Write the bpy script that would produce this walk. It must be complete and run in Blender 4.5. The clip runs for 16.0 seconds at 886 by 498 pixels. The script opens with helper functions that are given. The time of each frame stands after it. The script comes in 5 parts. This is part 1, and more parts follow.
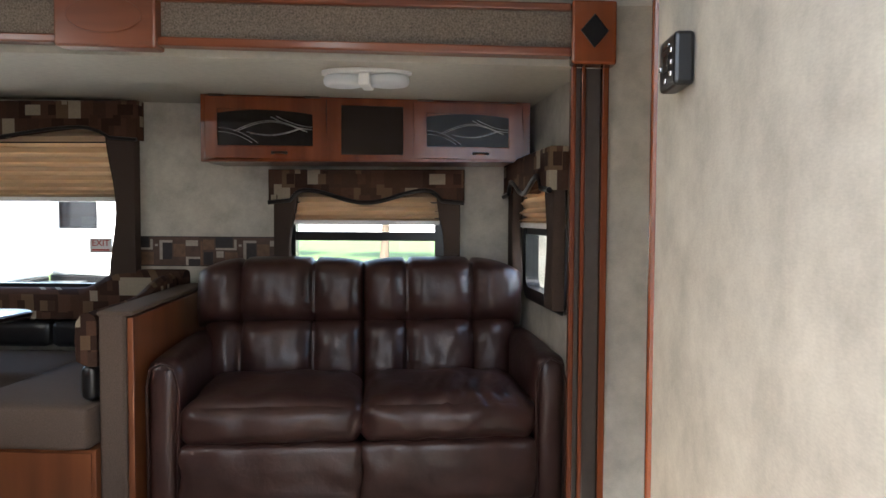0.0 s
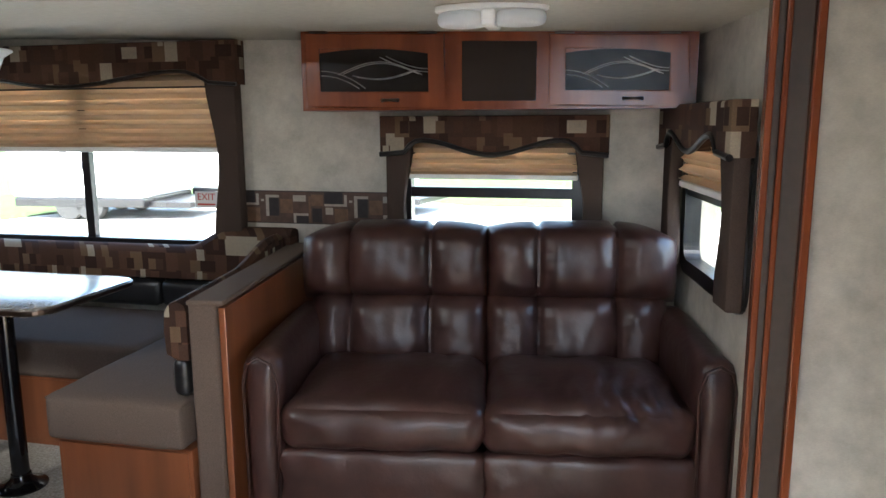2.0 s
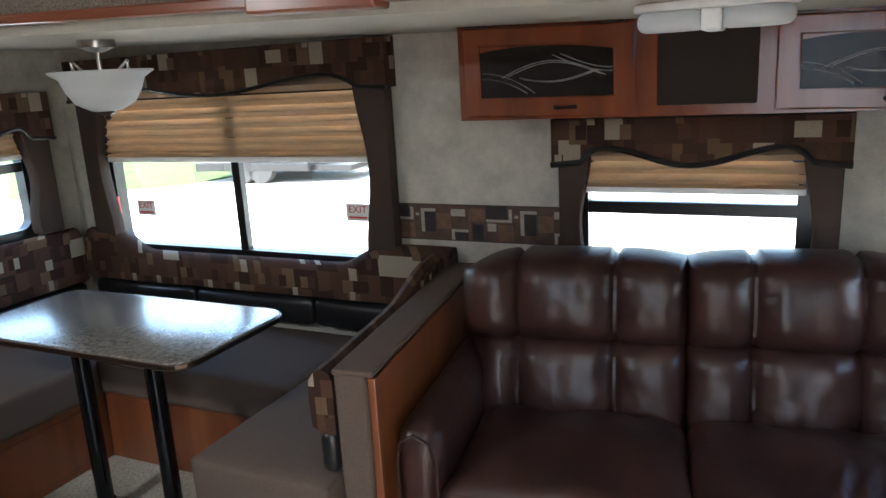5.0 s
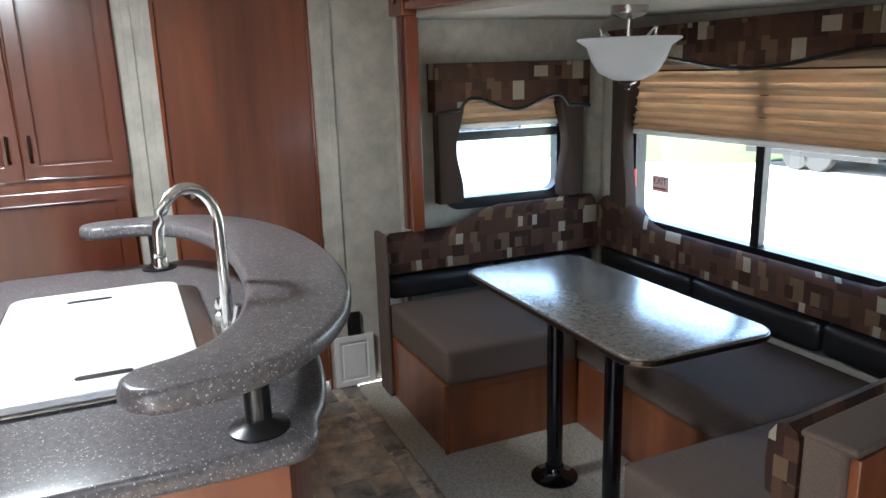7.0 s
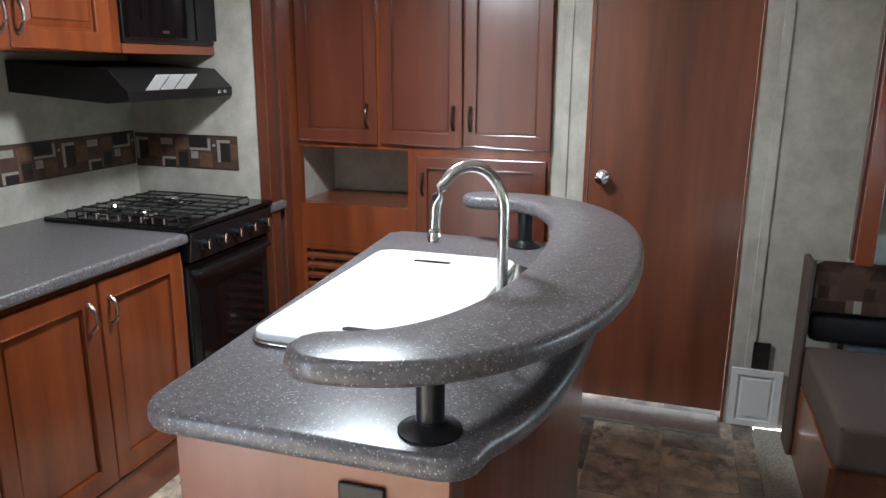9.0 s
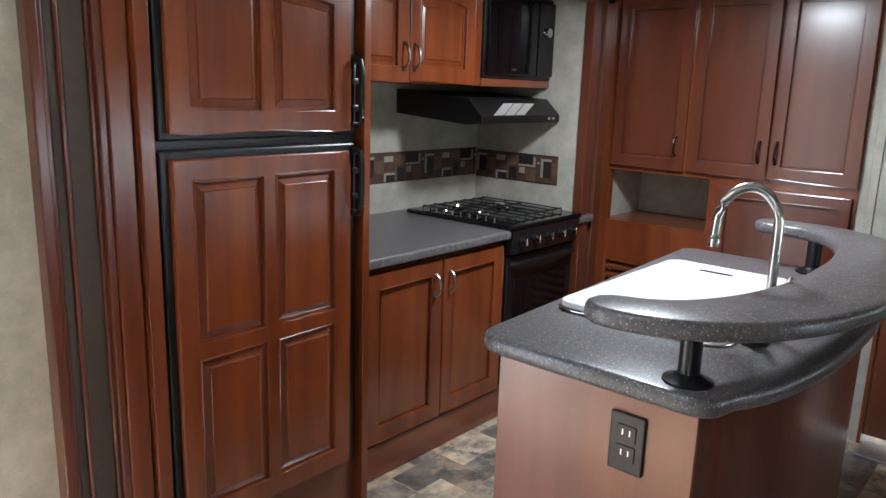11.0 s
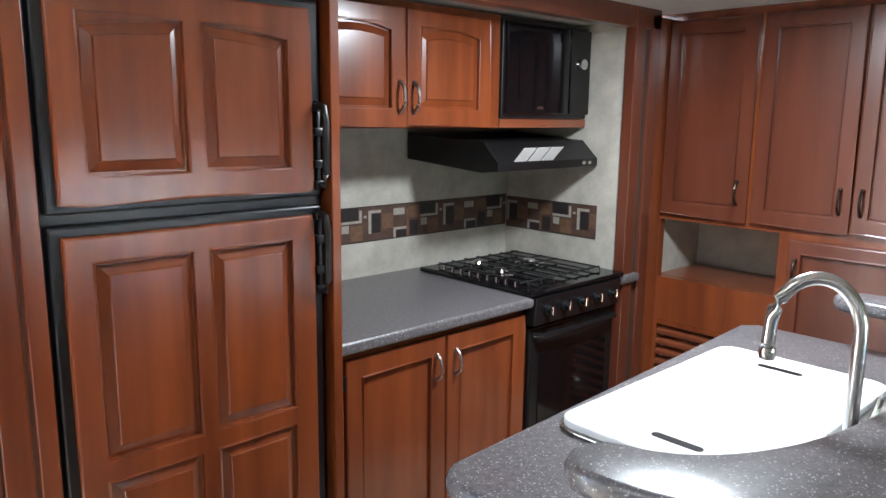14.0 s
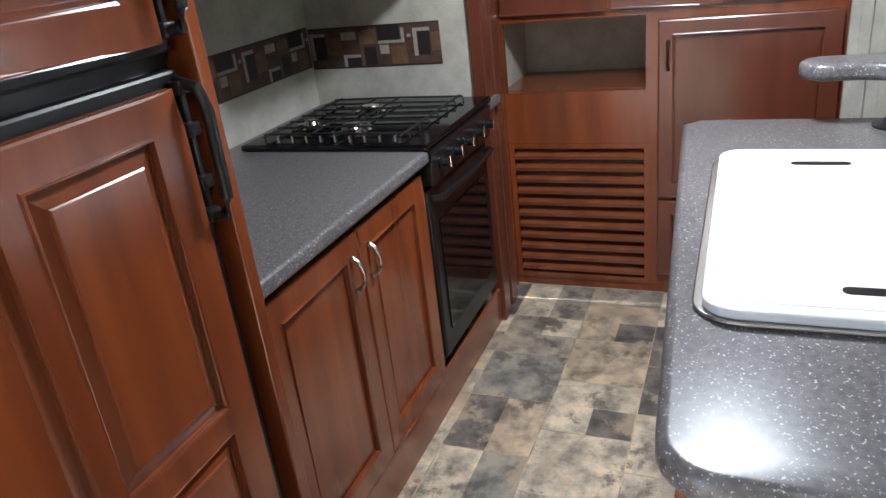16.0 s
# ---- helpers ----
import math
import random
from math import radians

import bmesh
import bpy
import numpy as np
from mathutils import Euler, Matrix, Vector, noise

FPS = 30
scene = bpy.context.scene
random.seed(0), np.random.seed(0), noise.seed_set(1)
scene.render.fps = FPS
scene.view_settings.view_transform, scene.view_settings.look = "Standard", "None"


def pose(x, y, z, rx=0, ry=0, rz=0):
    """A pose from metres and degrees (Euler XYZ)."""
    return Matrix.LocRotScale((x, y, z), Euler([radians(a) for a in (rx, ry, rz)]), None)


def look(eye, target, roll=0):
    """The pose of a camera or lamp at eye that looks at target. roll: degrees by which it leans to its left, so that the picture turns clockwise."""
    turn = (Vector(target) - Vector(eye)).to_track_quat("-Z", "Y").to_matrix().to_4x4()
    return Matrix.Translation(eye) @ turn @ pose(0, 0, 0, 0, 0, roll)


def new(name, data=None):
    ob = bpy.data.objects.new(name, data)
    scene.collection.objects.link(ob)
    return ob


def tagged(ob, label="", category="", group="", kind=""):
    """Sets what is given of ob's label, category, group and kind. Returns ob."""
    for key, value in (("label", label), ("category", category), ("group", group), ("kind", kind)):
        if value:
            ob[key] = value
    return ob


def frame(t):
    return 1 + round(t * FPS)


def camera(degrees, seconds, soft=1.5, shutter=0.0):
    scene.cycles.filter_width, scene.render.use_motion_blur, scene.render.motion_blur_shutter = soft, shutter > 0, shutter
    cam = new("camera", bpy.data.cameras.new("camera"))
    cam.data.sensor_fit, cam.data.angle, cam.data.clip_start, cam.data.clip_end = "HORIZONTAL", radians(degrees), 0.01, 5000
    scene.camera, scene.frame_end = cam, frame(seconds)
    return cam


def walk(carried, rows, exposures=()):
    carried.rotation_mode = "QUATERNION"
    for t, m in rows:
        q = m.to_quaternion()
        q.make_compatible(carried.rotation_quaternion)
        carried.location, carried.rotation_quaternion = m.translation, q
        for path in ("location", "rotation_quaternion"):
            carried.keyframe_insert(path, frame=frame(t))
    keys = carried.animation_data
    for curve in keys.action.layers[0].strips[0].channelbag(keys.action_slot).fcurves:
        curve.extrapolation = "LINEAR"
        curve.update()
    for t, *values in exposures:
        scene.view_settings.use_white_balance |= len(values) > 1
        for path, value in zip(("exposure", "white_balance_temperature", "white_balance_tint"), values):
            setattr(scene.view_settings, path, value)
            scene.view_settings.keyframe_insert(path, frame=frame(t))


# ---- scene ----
cam = camera(62.4, 16.0, soft=1.5)
PATH = [
    (0, (0.384, 0.374, 1.123), (0.285, 2.37, 1.037), 0.3),
    (0.5, (0.383, 0.457, 1.182), (0.227, 2.448, 1.075), 1.5),
    (1, (0.358, 0.589, 1.208), (0.183, 2.574, 1.044), 0.3),
    (1.5, (0.366, 0.702, 1.321), (-0.019, 2.635, 0.978), -1.9),
    (2, (0.314, 0.887, 1.329), (-0.123, 2.809, 0.985), -0.3),
    (2.5, (0.286, 1.016, 1.536), (-0.149, 2.935, 1.177), -2.2),
    (3, (0.275, 1.034, 1.53), (-0.11, 2.948, 1.098), -1.3),
    (5.5, (0.04, 1.397, 1.545), (-1.045, 2.999, 1.04), -4.0),
    (6, (-0.021, 1.432, 1.537), (-1.391, 2.792, 1.013), -4.3),
    (6.5, (-0.008, 1.556, 1.519), (-1.636, 2.617, 1.05), -2.5),
    (7, (0.019, 1.649, 1.522), (-1.767, 2.415, 1.046), -1.7),
    (7.5, (-0.116, 1.736, 1.515), (-1.983, 2.279, 1.045), -1.0),
    (8, (-0.213, 1.855, 1.523), (-2.146, 2.148, 1.102), -2.7),
    (8.5, (-0.234, 2.027, 1.515), (-2.187, 1.865, 1.116), -1.0),
    (9, (-0.172, 2.16, 1.497), (-2.022, 1.582, 1.006), 0.4),
    (9.5, (-0.026, 2.247, 1.506), (-1.783, 1.415, 1.036), -2.2),
    (10, (0.169, 2.299, 1.508), (-1.542, 1.372, 1.046), -0.1),
    (12.5, (0.29, 2.454, 1.525), (-0.8, 0.817, 1.162), 0.8),
    (13, (0.254, 2.29, 1.53), (-0.951, 0.745, 1.13), -2.0),
    (13.5, (0.002, 2.228, 1.545), (-1.285, 0.743, 1.175), -1.8),
    (14, (-0.268, 2.236, 1.57), (-1.611, 0.798, 1.211), 0.7),
    (14.5, (-0.364, 2.12, 1.553), (-1.747, 0.751, 1.091), -1.5),
    (15, (-0.402, 1.834, 1.516), (-1.89, 0.635, 0.927), -4.3),
    (15.5, (-0.455, 1.61, 1.474), (-2.032, 0.599, 0.774), -4.3),
    (16, (-0.481, 1.353, 1.471), (-2.16, 0.613, 0.677), -6.9),
]
walk(cam, [(t, look(eye, target, roll)) for t, eye, target, roll in PATH],
     exposures=[(0, 3.6, 6600, 8), (0.5, 4.05, 6600, 8), (1, 4.35, 6600, 8), (1.5, 4.1, 6500, 7), (2.1, 4.05, 6300, 6), (2.7, 3.9, 6300, 6), (5, 3.85, 6200, 5), (7, 4.0, 6000, 6), (8, 3.7, 5900, 6), (9, 3.95, 5900, 6),
                (10, 4.15, 5900, 6), (12.3, 3.1, 5950, 6), (13, 3.12, 5950, 6), (13.5, 4.1, 5900, 6), (14, 4.25, 5900, 6), (15, 3.95, 5900, 6), (16, 3.95, 5900, 6)])

# world, sun
world = bpy.data.worlds.new("world")
scene.world = world
world.use_nodes = True
wn = world.node_tree.nodes
sky = wn.new("ShaderNodeTexSky")
sky.sky_type, sky.sun_disc = "NISHITA", False
sky.sun_elevation, sky.sun_rotation = radians(55), radians(178)
sky.air_density, sky.dust_density = 1.0, 3.0
world.node_tree.links.new(sky.outputs[0], wn["Background"].inputs[0])
wn["Background"].inputs[1].default_value = 0.15
sun = new("sun", bpy.data.lights.new("sun", "SUN"))
sun.data.energy, sun.data.angle, sun.data.color = 2.5, radians(3), (1, 0.96, 0.9)
sun.matrix_basis = look((0, 0, 20), (-0.5, 14, 0))

# two lit ceiling fixtures in the main room
CEILING_LIGHTS = ((-2.2, 1.2, 2.2), (-0.35, 1.55, 0.25))
for lx, ly, watts in CEILING_LIGHTS:
    lamp = new("ceiling_lamp", bpy.data.lights.new("ceiling_lamp", "AREA"))
    lamp.data.shape, lamp.data.size, lamp.data.energy, lamp.data.color = "DISK", 0.26, watts, (0.97, 0.985, 1.0)
    lamp.matrix_basis = pose(lx, ly, 1.985)


# ---- materials ----
def material(name, rough=0.5, metal=0.0, spec=0.5):
    m = bpy.data.materials.new(name)
    m.use_nodes = True
    b = m.node_tree.nodes["Principled BSDF"]
    b.inputs["Roughness"].default_value, b.inputs["Metallic"].default_value = rough, metal
    b.inputs["Specular IOR Level"].default_value = spec
    return m, m.node_tree.nodes, m.node_tree.links.new, b


def coords(n, l, scale, wall=False):
    """Metric coordinates; wall=True folds x and y into one run along the wall."""
    tc = n.new("ShaderNodeTexCoord")
    out = tc.outputs["Object"]
    if wall:
        sp, ad, cb = n.new("ShaderNodeSeparateXYZ"), n.new("ShaderNodeMath"), n.new("ShaderNodeCombineXYZ")
        l(out, sp.inputs[0])
        l(sp.outputs[0], ad.inputs[0]), l(sp.outputs[1], ad.inputs[1])
        l(ad.outputs[0], cb.inputs[0]), l(sp.outputs[2], cb.inputs[1])
        out = cb.outputs[0]
    mp = n.new("ShaderNodeMapping")
    mp.inputs["Scale"].default_value = scale
    l(out, mp.inputs[0])
    return mp.outputs[0]


def ramp(n, l, fac, stops, constant=False):
    r = n.new("ShaderNodeValToRGB")
    r.color_ramp.interpolation = "CONSTANT" if constant else "LINEAR"
    e = r.color_ramp.elements
    while len(e) < len(stops):
        e.new(0.5)
    for el, (p, c) in zip(e, stops):
        el.position, el.color = p, (*c, 1)
    l(fac, r.inputs[0])
    return r.outputs[0]


def noise_tex(n, l, vec, scale, detail=4, rough=0.55):
    t = n.new("ShaderNodeTexNoise")
    t.inputs["Scale"].default_value, t.inputs["Detail"].default_value, t.inputs["Roughness"].default_value = scale, detail, rough
    l(vec, t.inputs["Vector"])
    return t.outputs[0]


def mixed(n, l, fac, a, b, mode="MIX"):
    m = n.new("ShaderNodeMix")
    m.data_type, m.blend_type = "RGBA", mode
    if hasattr(fac, "is_linked"):
        l(fac, m.inputs[0])
    else:
        m.inputs[0].default_value = fac
    for sock, v in ((m.inputs[6], a), (m.inputs[7], b)):
        if hasattr(v, "is_linked"):
            l(v, sock)
        else:
            sock.default_value = (*v, 1)
    return m.outputs[2]


def bump(n, l, b, height, strength=0.2, dist=0.002):
    bp = n.new("ShaderNodeBump")
    bp.inputs["Strength"].default_value, bp.inputs["Distance"].default_value = strength, dist
    l(height, bp.inputs["Height"])
    l(bp.outputs[0], b.inputs["Normal"])


def plain(name, col, rough=0.5, metal=0.0, vary=0.12, scale=30, relief=0.1):
    m, n, l, b = material(name, rough, metal)
    f = noise_tex(n, l, coords(n, l, (1, 1, 1)), scale)
    lo, hi = [c * (1 - vary) for c in col], [min(1, c * (1 + vary)) for c in col]
    l(ramp(n, l, f, [(0.3, lo), (0.7, hi)]), b.inputs["Base Color"])
    if relief:
        bump(n, l, b, f, relief, 0.001)
    return m


def wood(name, dark, light, rough=0.32, along="z", planks=0.0):
    m, n, l, b = material(name, rough)
    sc = {"z": (9, 9, 0.8), "x": (0.8, 9, 9), "y": (9, 0.8, 9)}[along]
    v = coords(n, l, sc)
    f1 = noise_tex(n, l, v, 1.2, 3, 0.5)
    v2 = coords(n, l, tuple(6 * c for c in sc))
    f2 = noise_tex(n, l, v2, 3.0, 3, 0.6)
    col = ramp(n, l, f1, [(0.25, dark), (0.75, light)])
    fine = ramp(n, l, f2, [(0.3, (0.8, 0.77, 0.75)), (0.65, (1, 1, 1))])
    l(mixed(n, l, 0.10, col, fine, "MULTIPLY"), b.inputs["Base Color"])
    rr = n.new("ShaderNodeMapRange")
    l(f2, rr.inputs[0])
    rr.inputs[3].default_value, rr.inputs[4].default_value = rough - 0.01, rough + 0.02
    l(rr.outputs[0], b.inputs["Roughness"])
    b.inputs["Coat Weight"].default_value, b.inputs["Coat Roughness"].default_value = 0.6, 0.19
    return m


def wallpaper(name, a, c):
    m, n, l, b = material(name, 0.75)
    v = coords(n, l, (1, 1, 1))
    f1 = noise_tex(n, l, v, 9, 6, 0.65)
    f2 = noise_tex(n, l, coords(n, l, (60, 60, 200)), 2, 3)
    col = ramp(n, l, f1, [(0.32, a), (0.68, c)])
    l(mixed(n, l, 0.25, col, ramp(n, l, f2, [(0.3, (0.6, 0.6, 0.6)), (0.7, (1, 1, 1))]), "MULTIPLY"), b.inputs["Base Color"])
    bump(n, l, b, f1, 0.12, 0.002)
    return m


def speckle(name, base, fleck, dark, rough=0.3, scale=260):
    m, n, l, b = material(name, rough)
    v = coords(n, l, (1, 1, 1))
    f = noise_tex(n, l, v, scale, 2, 0.5)
    g = noise_tex(n, l, v, scale * 0.33, 3, 0.6)
    c1 = ramp(n, l, g, [(0.35, dark), (0.6, base)])
    k = ramp(n, l, f, [(0.62, (0, 0, 0)), (0.71, (1, 1, 1))])
    l(mixed(n, l, k, c1, fleck), b.inputs["Base Color"])
    bump(n, l, b, f, 0.05, 0.0005)
    return m


def blocks(name, stops, w=0.085, h=0.075, rough=0.85, wall=True, line=None, weave=True, mortar=0.0, share=0.72):
    """Printed pattern of rectangles in a few colours, with a second, smaller layer on top."""
    m, n, l, b = material(name, rough)
    v = coords(n, l, (1, 1, 1), wall)

    def brick(vec, bw, bh, off, sq, mort=0.0):
        t = n.new("ShaderNodeTexBrick")
        t.offset, t.squash, t.squash_frequency, t.offset_frequency = off, sq, 3, 2
        t.inputs["Color1"].default_value, t.inputs["Color2"].default_value = (0, 0, 0, 1), (1, 1, 1, 1)
        t.inputs["Mortar"].default_value = (0.5, 0.5, 0.5, 1)
        t.inputs["Scale"].default_value, t.inputs["Mortar Size"].default_value = 1, mort
        t.inputs["Brick Width"].default_value, t.inputs["Row Height"].default_value = bw, bh
        l(vec, t.inputs["Vector"])
        return t
    big = brick(v, w, h, 0.37, 1.6, mortar)
    col = ramp(n, l, big.outputs[0], stops, True)
    mp = n.new("ShaderNodeMapping")
    mp.inputs["Location"].default_value = (0.013, 0.021, 0)
    l(v, mp.inputs[0])
    small = brick(mp.outputs[0], w * 0.62, h * 0.58, 0.61, 0.7)
    pick = ramp(n, l, small.outputs[0], [(0, (0, 0, 0)), (share, (1, 1, 1))], True)
    second = ramp(n, l, small.outputs[0], [(0, stops[0][1])] + [(share + (1 - share) * i / len(stops), s[1]) for i, s in enumerate(stops[1:] + stops[:1])], True)
    col = mixed(n, l, pick, col, second)
    if line:
        col = mixed(n, l, big.outputs[1], col, line)
    g = noise_tex(n, l, coords(n, l, (1, 1, 1)), 240 if weave else 14, 4, 0.7)
    col = mixed(n, l, 0.5 if weave else 0.85, col, ramp(n, l, g, [(0.3, (0.55, 0.55, 0.56)), (0.7, (1.2, 1.15, 1.1))]), "MULTIPLY")
    l(col, b.inputs["Base Color"])
    bump(n, l, b, g, 0.15, 0.001)
    return m


def glass_mat(name, tint=(0.95, 0.97, 0.97)):
    m = bpy.data.materials.new(name)
    m.use_nodes = True
    n, l = m.node_tree.nodes, m.node_tree.links.new
    n.remove(n["Principled BSDF"])
    tr, gl, mx, lw, fr = (n.new("ShaderNode" + k) for k in ("BsdfTransparent", "BsdfGlossy", "MixShader", "LayerWeight", "MapRange"))
    lw.inputs[0].default_value = 0.25
    l(lw.outputs["Facing"], fr.inputs[0])
    fr.inputs[3].default_value, fr.inputs[4].default_value = 0.03, 0.35
    tr.inputs[0].default_value = (*tint, 1)
    gl.inputs["Roughness"].default_value = 0.02
    l(fr.outputs[0], mx.inputs[0]), l(tr.outputs[0], mx.inputs[1]), l(gl.outputs[0], mx.inputs[2])
    l(mx.outputs[0], n["Material Output"].inputs[0])
    return m


def shade_mat(name, col, low=0.62):
    m = bpy.data.materials.new(name)
    m.use_nodes = True
    n, l = m.node_tree.nodes, m.node_tree.links.new
    n.remove(n["Principled BSDF"])
    d, t, mx = (n.new("ShaderNode" + k) for k in ("BsdfDiffuse", "BsdfTranslucent", "MixShader"))
    f = noise_tex(n, l, coords(n, l, (2, 2, 9)), 3)
    c = ramp(n, l, f, [(0.3, [x * low for x in col]), (0.7, col)])
    l(c, d.inputs[0]), l(c, t.inputs[0])
    mx.inputs[0].default_value = 0.45
    l(d.outputs[0], mx.inputs[1]), l(t.outputs[0], mx.inputs[2]), l(mx.outputs[0], n["Material Output"].inputs[0])
    return m


M_WALL = wallpaper("wallpaper", (0.40, 0.375, 0.32), (0.58, 0.55, 0.475))
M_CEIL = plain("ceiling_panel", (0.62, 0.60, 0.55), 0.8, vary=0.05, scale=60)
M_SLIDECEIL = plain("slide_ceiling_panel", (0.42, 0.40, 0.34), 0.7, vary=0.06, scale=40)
M_CHERRY = wood("cherry_wood", (0.115, 0.025, 0.008), (0.26, 0.064, 0.018), 0.25)
M_CHERRY_D = wood("dark_cherry_wood", (0.095, 0.025, 0.012), (0.165, 0.046, 0.023), 0.28)
M_CHERRY_H = wood("cherry_wood_rail", (0.15, 0.040, 0.017), (0.26, 0.075, 0.03), 0.3, "x")
M_DINWOOD = wood("bench_wood", (0.135, 0.040, 0.015), (0.25, 0.080, 0.029), 0.4)
M_DOORWOOD = wood("door_wood", (0.085, 0.024, 0.011), (0.22, 0.064, 0.026), 0.42)
M_ENDPANEL = wood("island_panel_wood", (0.20, 0.064, 0.030), (0.30, 0.10, 0.050), 0.4)
M_BROWNTRIM = plain("brown_trim_vinyl", (0.06, 0.045, 0.035), 0.5)
M_FABRIC = plain("taupe_upholstery", (0.112, 0.082, 0.066), 0.95, vary=0.2, scale=300, relief=0.3)
M_PANELFAB = plain("brown_panel_fabric", (0.06, 0.042, 0.034), 0.9, vary=0.2, scale=300, relief=0.3)
BROWNS = [(0.0, (0.070, 0.036, 0.024)), (0.25, (0.040, 0.021, 0.016)), (0.45, (0.085, 0.044, 0.029)), (0.68, (0.060, 0.033, 0.024)), (0.85, (0.13, 0.085, 0.052)), (0.94, (0.30, 0.26, 0.20))]
M_PATTERN = blocks("patterned_fabric", BROWNS, 0.062, 0.088, share=0.78)
M_BORDER = plain("border_brown_print", (0.085, 0.047, 0.034), 0.5, vary=0.3, scale=25, relief=0.05)
M_PRINT = {"dark": plain("border_dark_print", (0.022, 0.017, 0.018), 0.45, vary=0.3, scale=40, relief=0.05),
           "cream": plain("border_cream_print", (0.36, 0.32, 0.27), 0.5, vary=0.15, scale=60, relief=0.05),
           "tan": plain("border_tan_print", (0.15, 0.082, 0.045), 0.5, vary=0.25, scale=30, relief=0.05)}
M_BLACKPAD = plain("black_vinyl", (0.010, 0.010, 0.011), 0.35, scale=80)
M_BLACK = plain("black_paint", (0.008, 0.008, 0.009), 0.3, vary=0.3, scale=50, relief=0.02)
M_BLACKGLOSS = plain("black_glass", (0.004, 0.004, 0.005), 0.08, relief=0)
M_IRON = plain("cast_iron", (0.012, 0.012, 0.013), 0.55, scale=200)
M_NICKEL = plain("brushed_nickel", (0.62, 0.60, 0.57), 0.25, 1.0, vary=0.05, scale=200, relief=0.03)
M_HOOD = plain("black_enamel", (0.004, 0.004, 0.0045), 0.4, relief=0.02)
M_PULL = plain("satin_nickel", (0.36, 0.33, 0.31), 0.3, 1.0, vary=0.05, scale=200, relief=0.03)
M_BRONZE = plain("antique_bronze", (0.10, 0.075, 0.06), 0.35, 1.0)
M_WHITE = plain("white_plastic", (0.78, 0.78, 0.77), 0.35, vary=0.03)
M_CUTBOARD = plain("white_cutting_board", (0.82, 0.83, 0.84), 0.35, vary=0.02, scale=12, relief=0.02)
M_COUNTER = speckle("grey_speckled_counter", (0.135, 0.124, 0.128), (0.56, 0.54, 0.54), (0.085, 0.078, 0.081), 0.3, 215)
M_TABLE = speckle("granite_laminate", (0.20, 0.175, 0.145), (0.34, 0.31, 0.27), (0.10, 0.085, 0.07), 0.22, 160)
M_SHADE = shade_mat("pleated_shade_cloth", (0.74, 0.58, 0.42), 0.86)
M_GLASS = glass_mat("window_glass")
M_DARKGLASS = plain("smoked_glass", (0.014, 0.012, 0.010), 0.25, relief=0)
M_SPEAKER = plain("speaker_cloth", (0.028, 0.018, 0.013), 0.9, vary=0.3, scale=500)
M_FROST = shade_mat("frosted_glass", (0.82, 0.84, 0.86), 0.95)
M_HEADER = plain("woven_header_fabric", (0.20, 0.17, 0.14), 0.9, vary=0.45, scale=160, relief=0.3)
M_CARPET = plain("beige_carpet", (0.40, 0.37, 0.31), 0.95, vary=0.35, scale=120, relief=0.6)


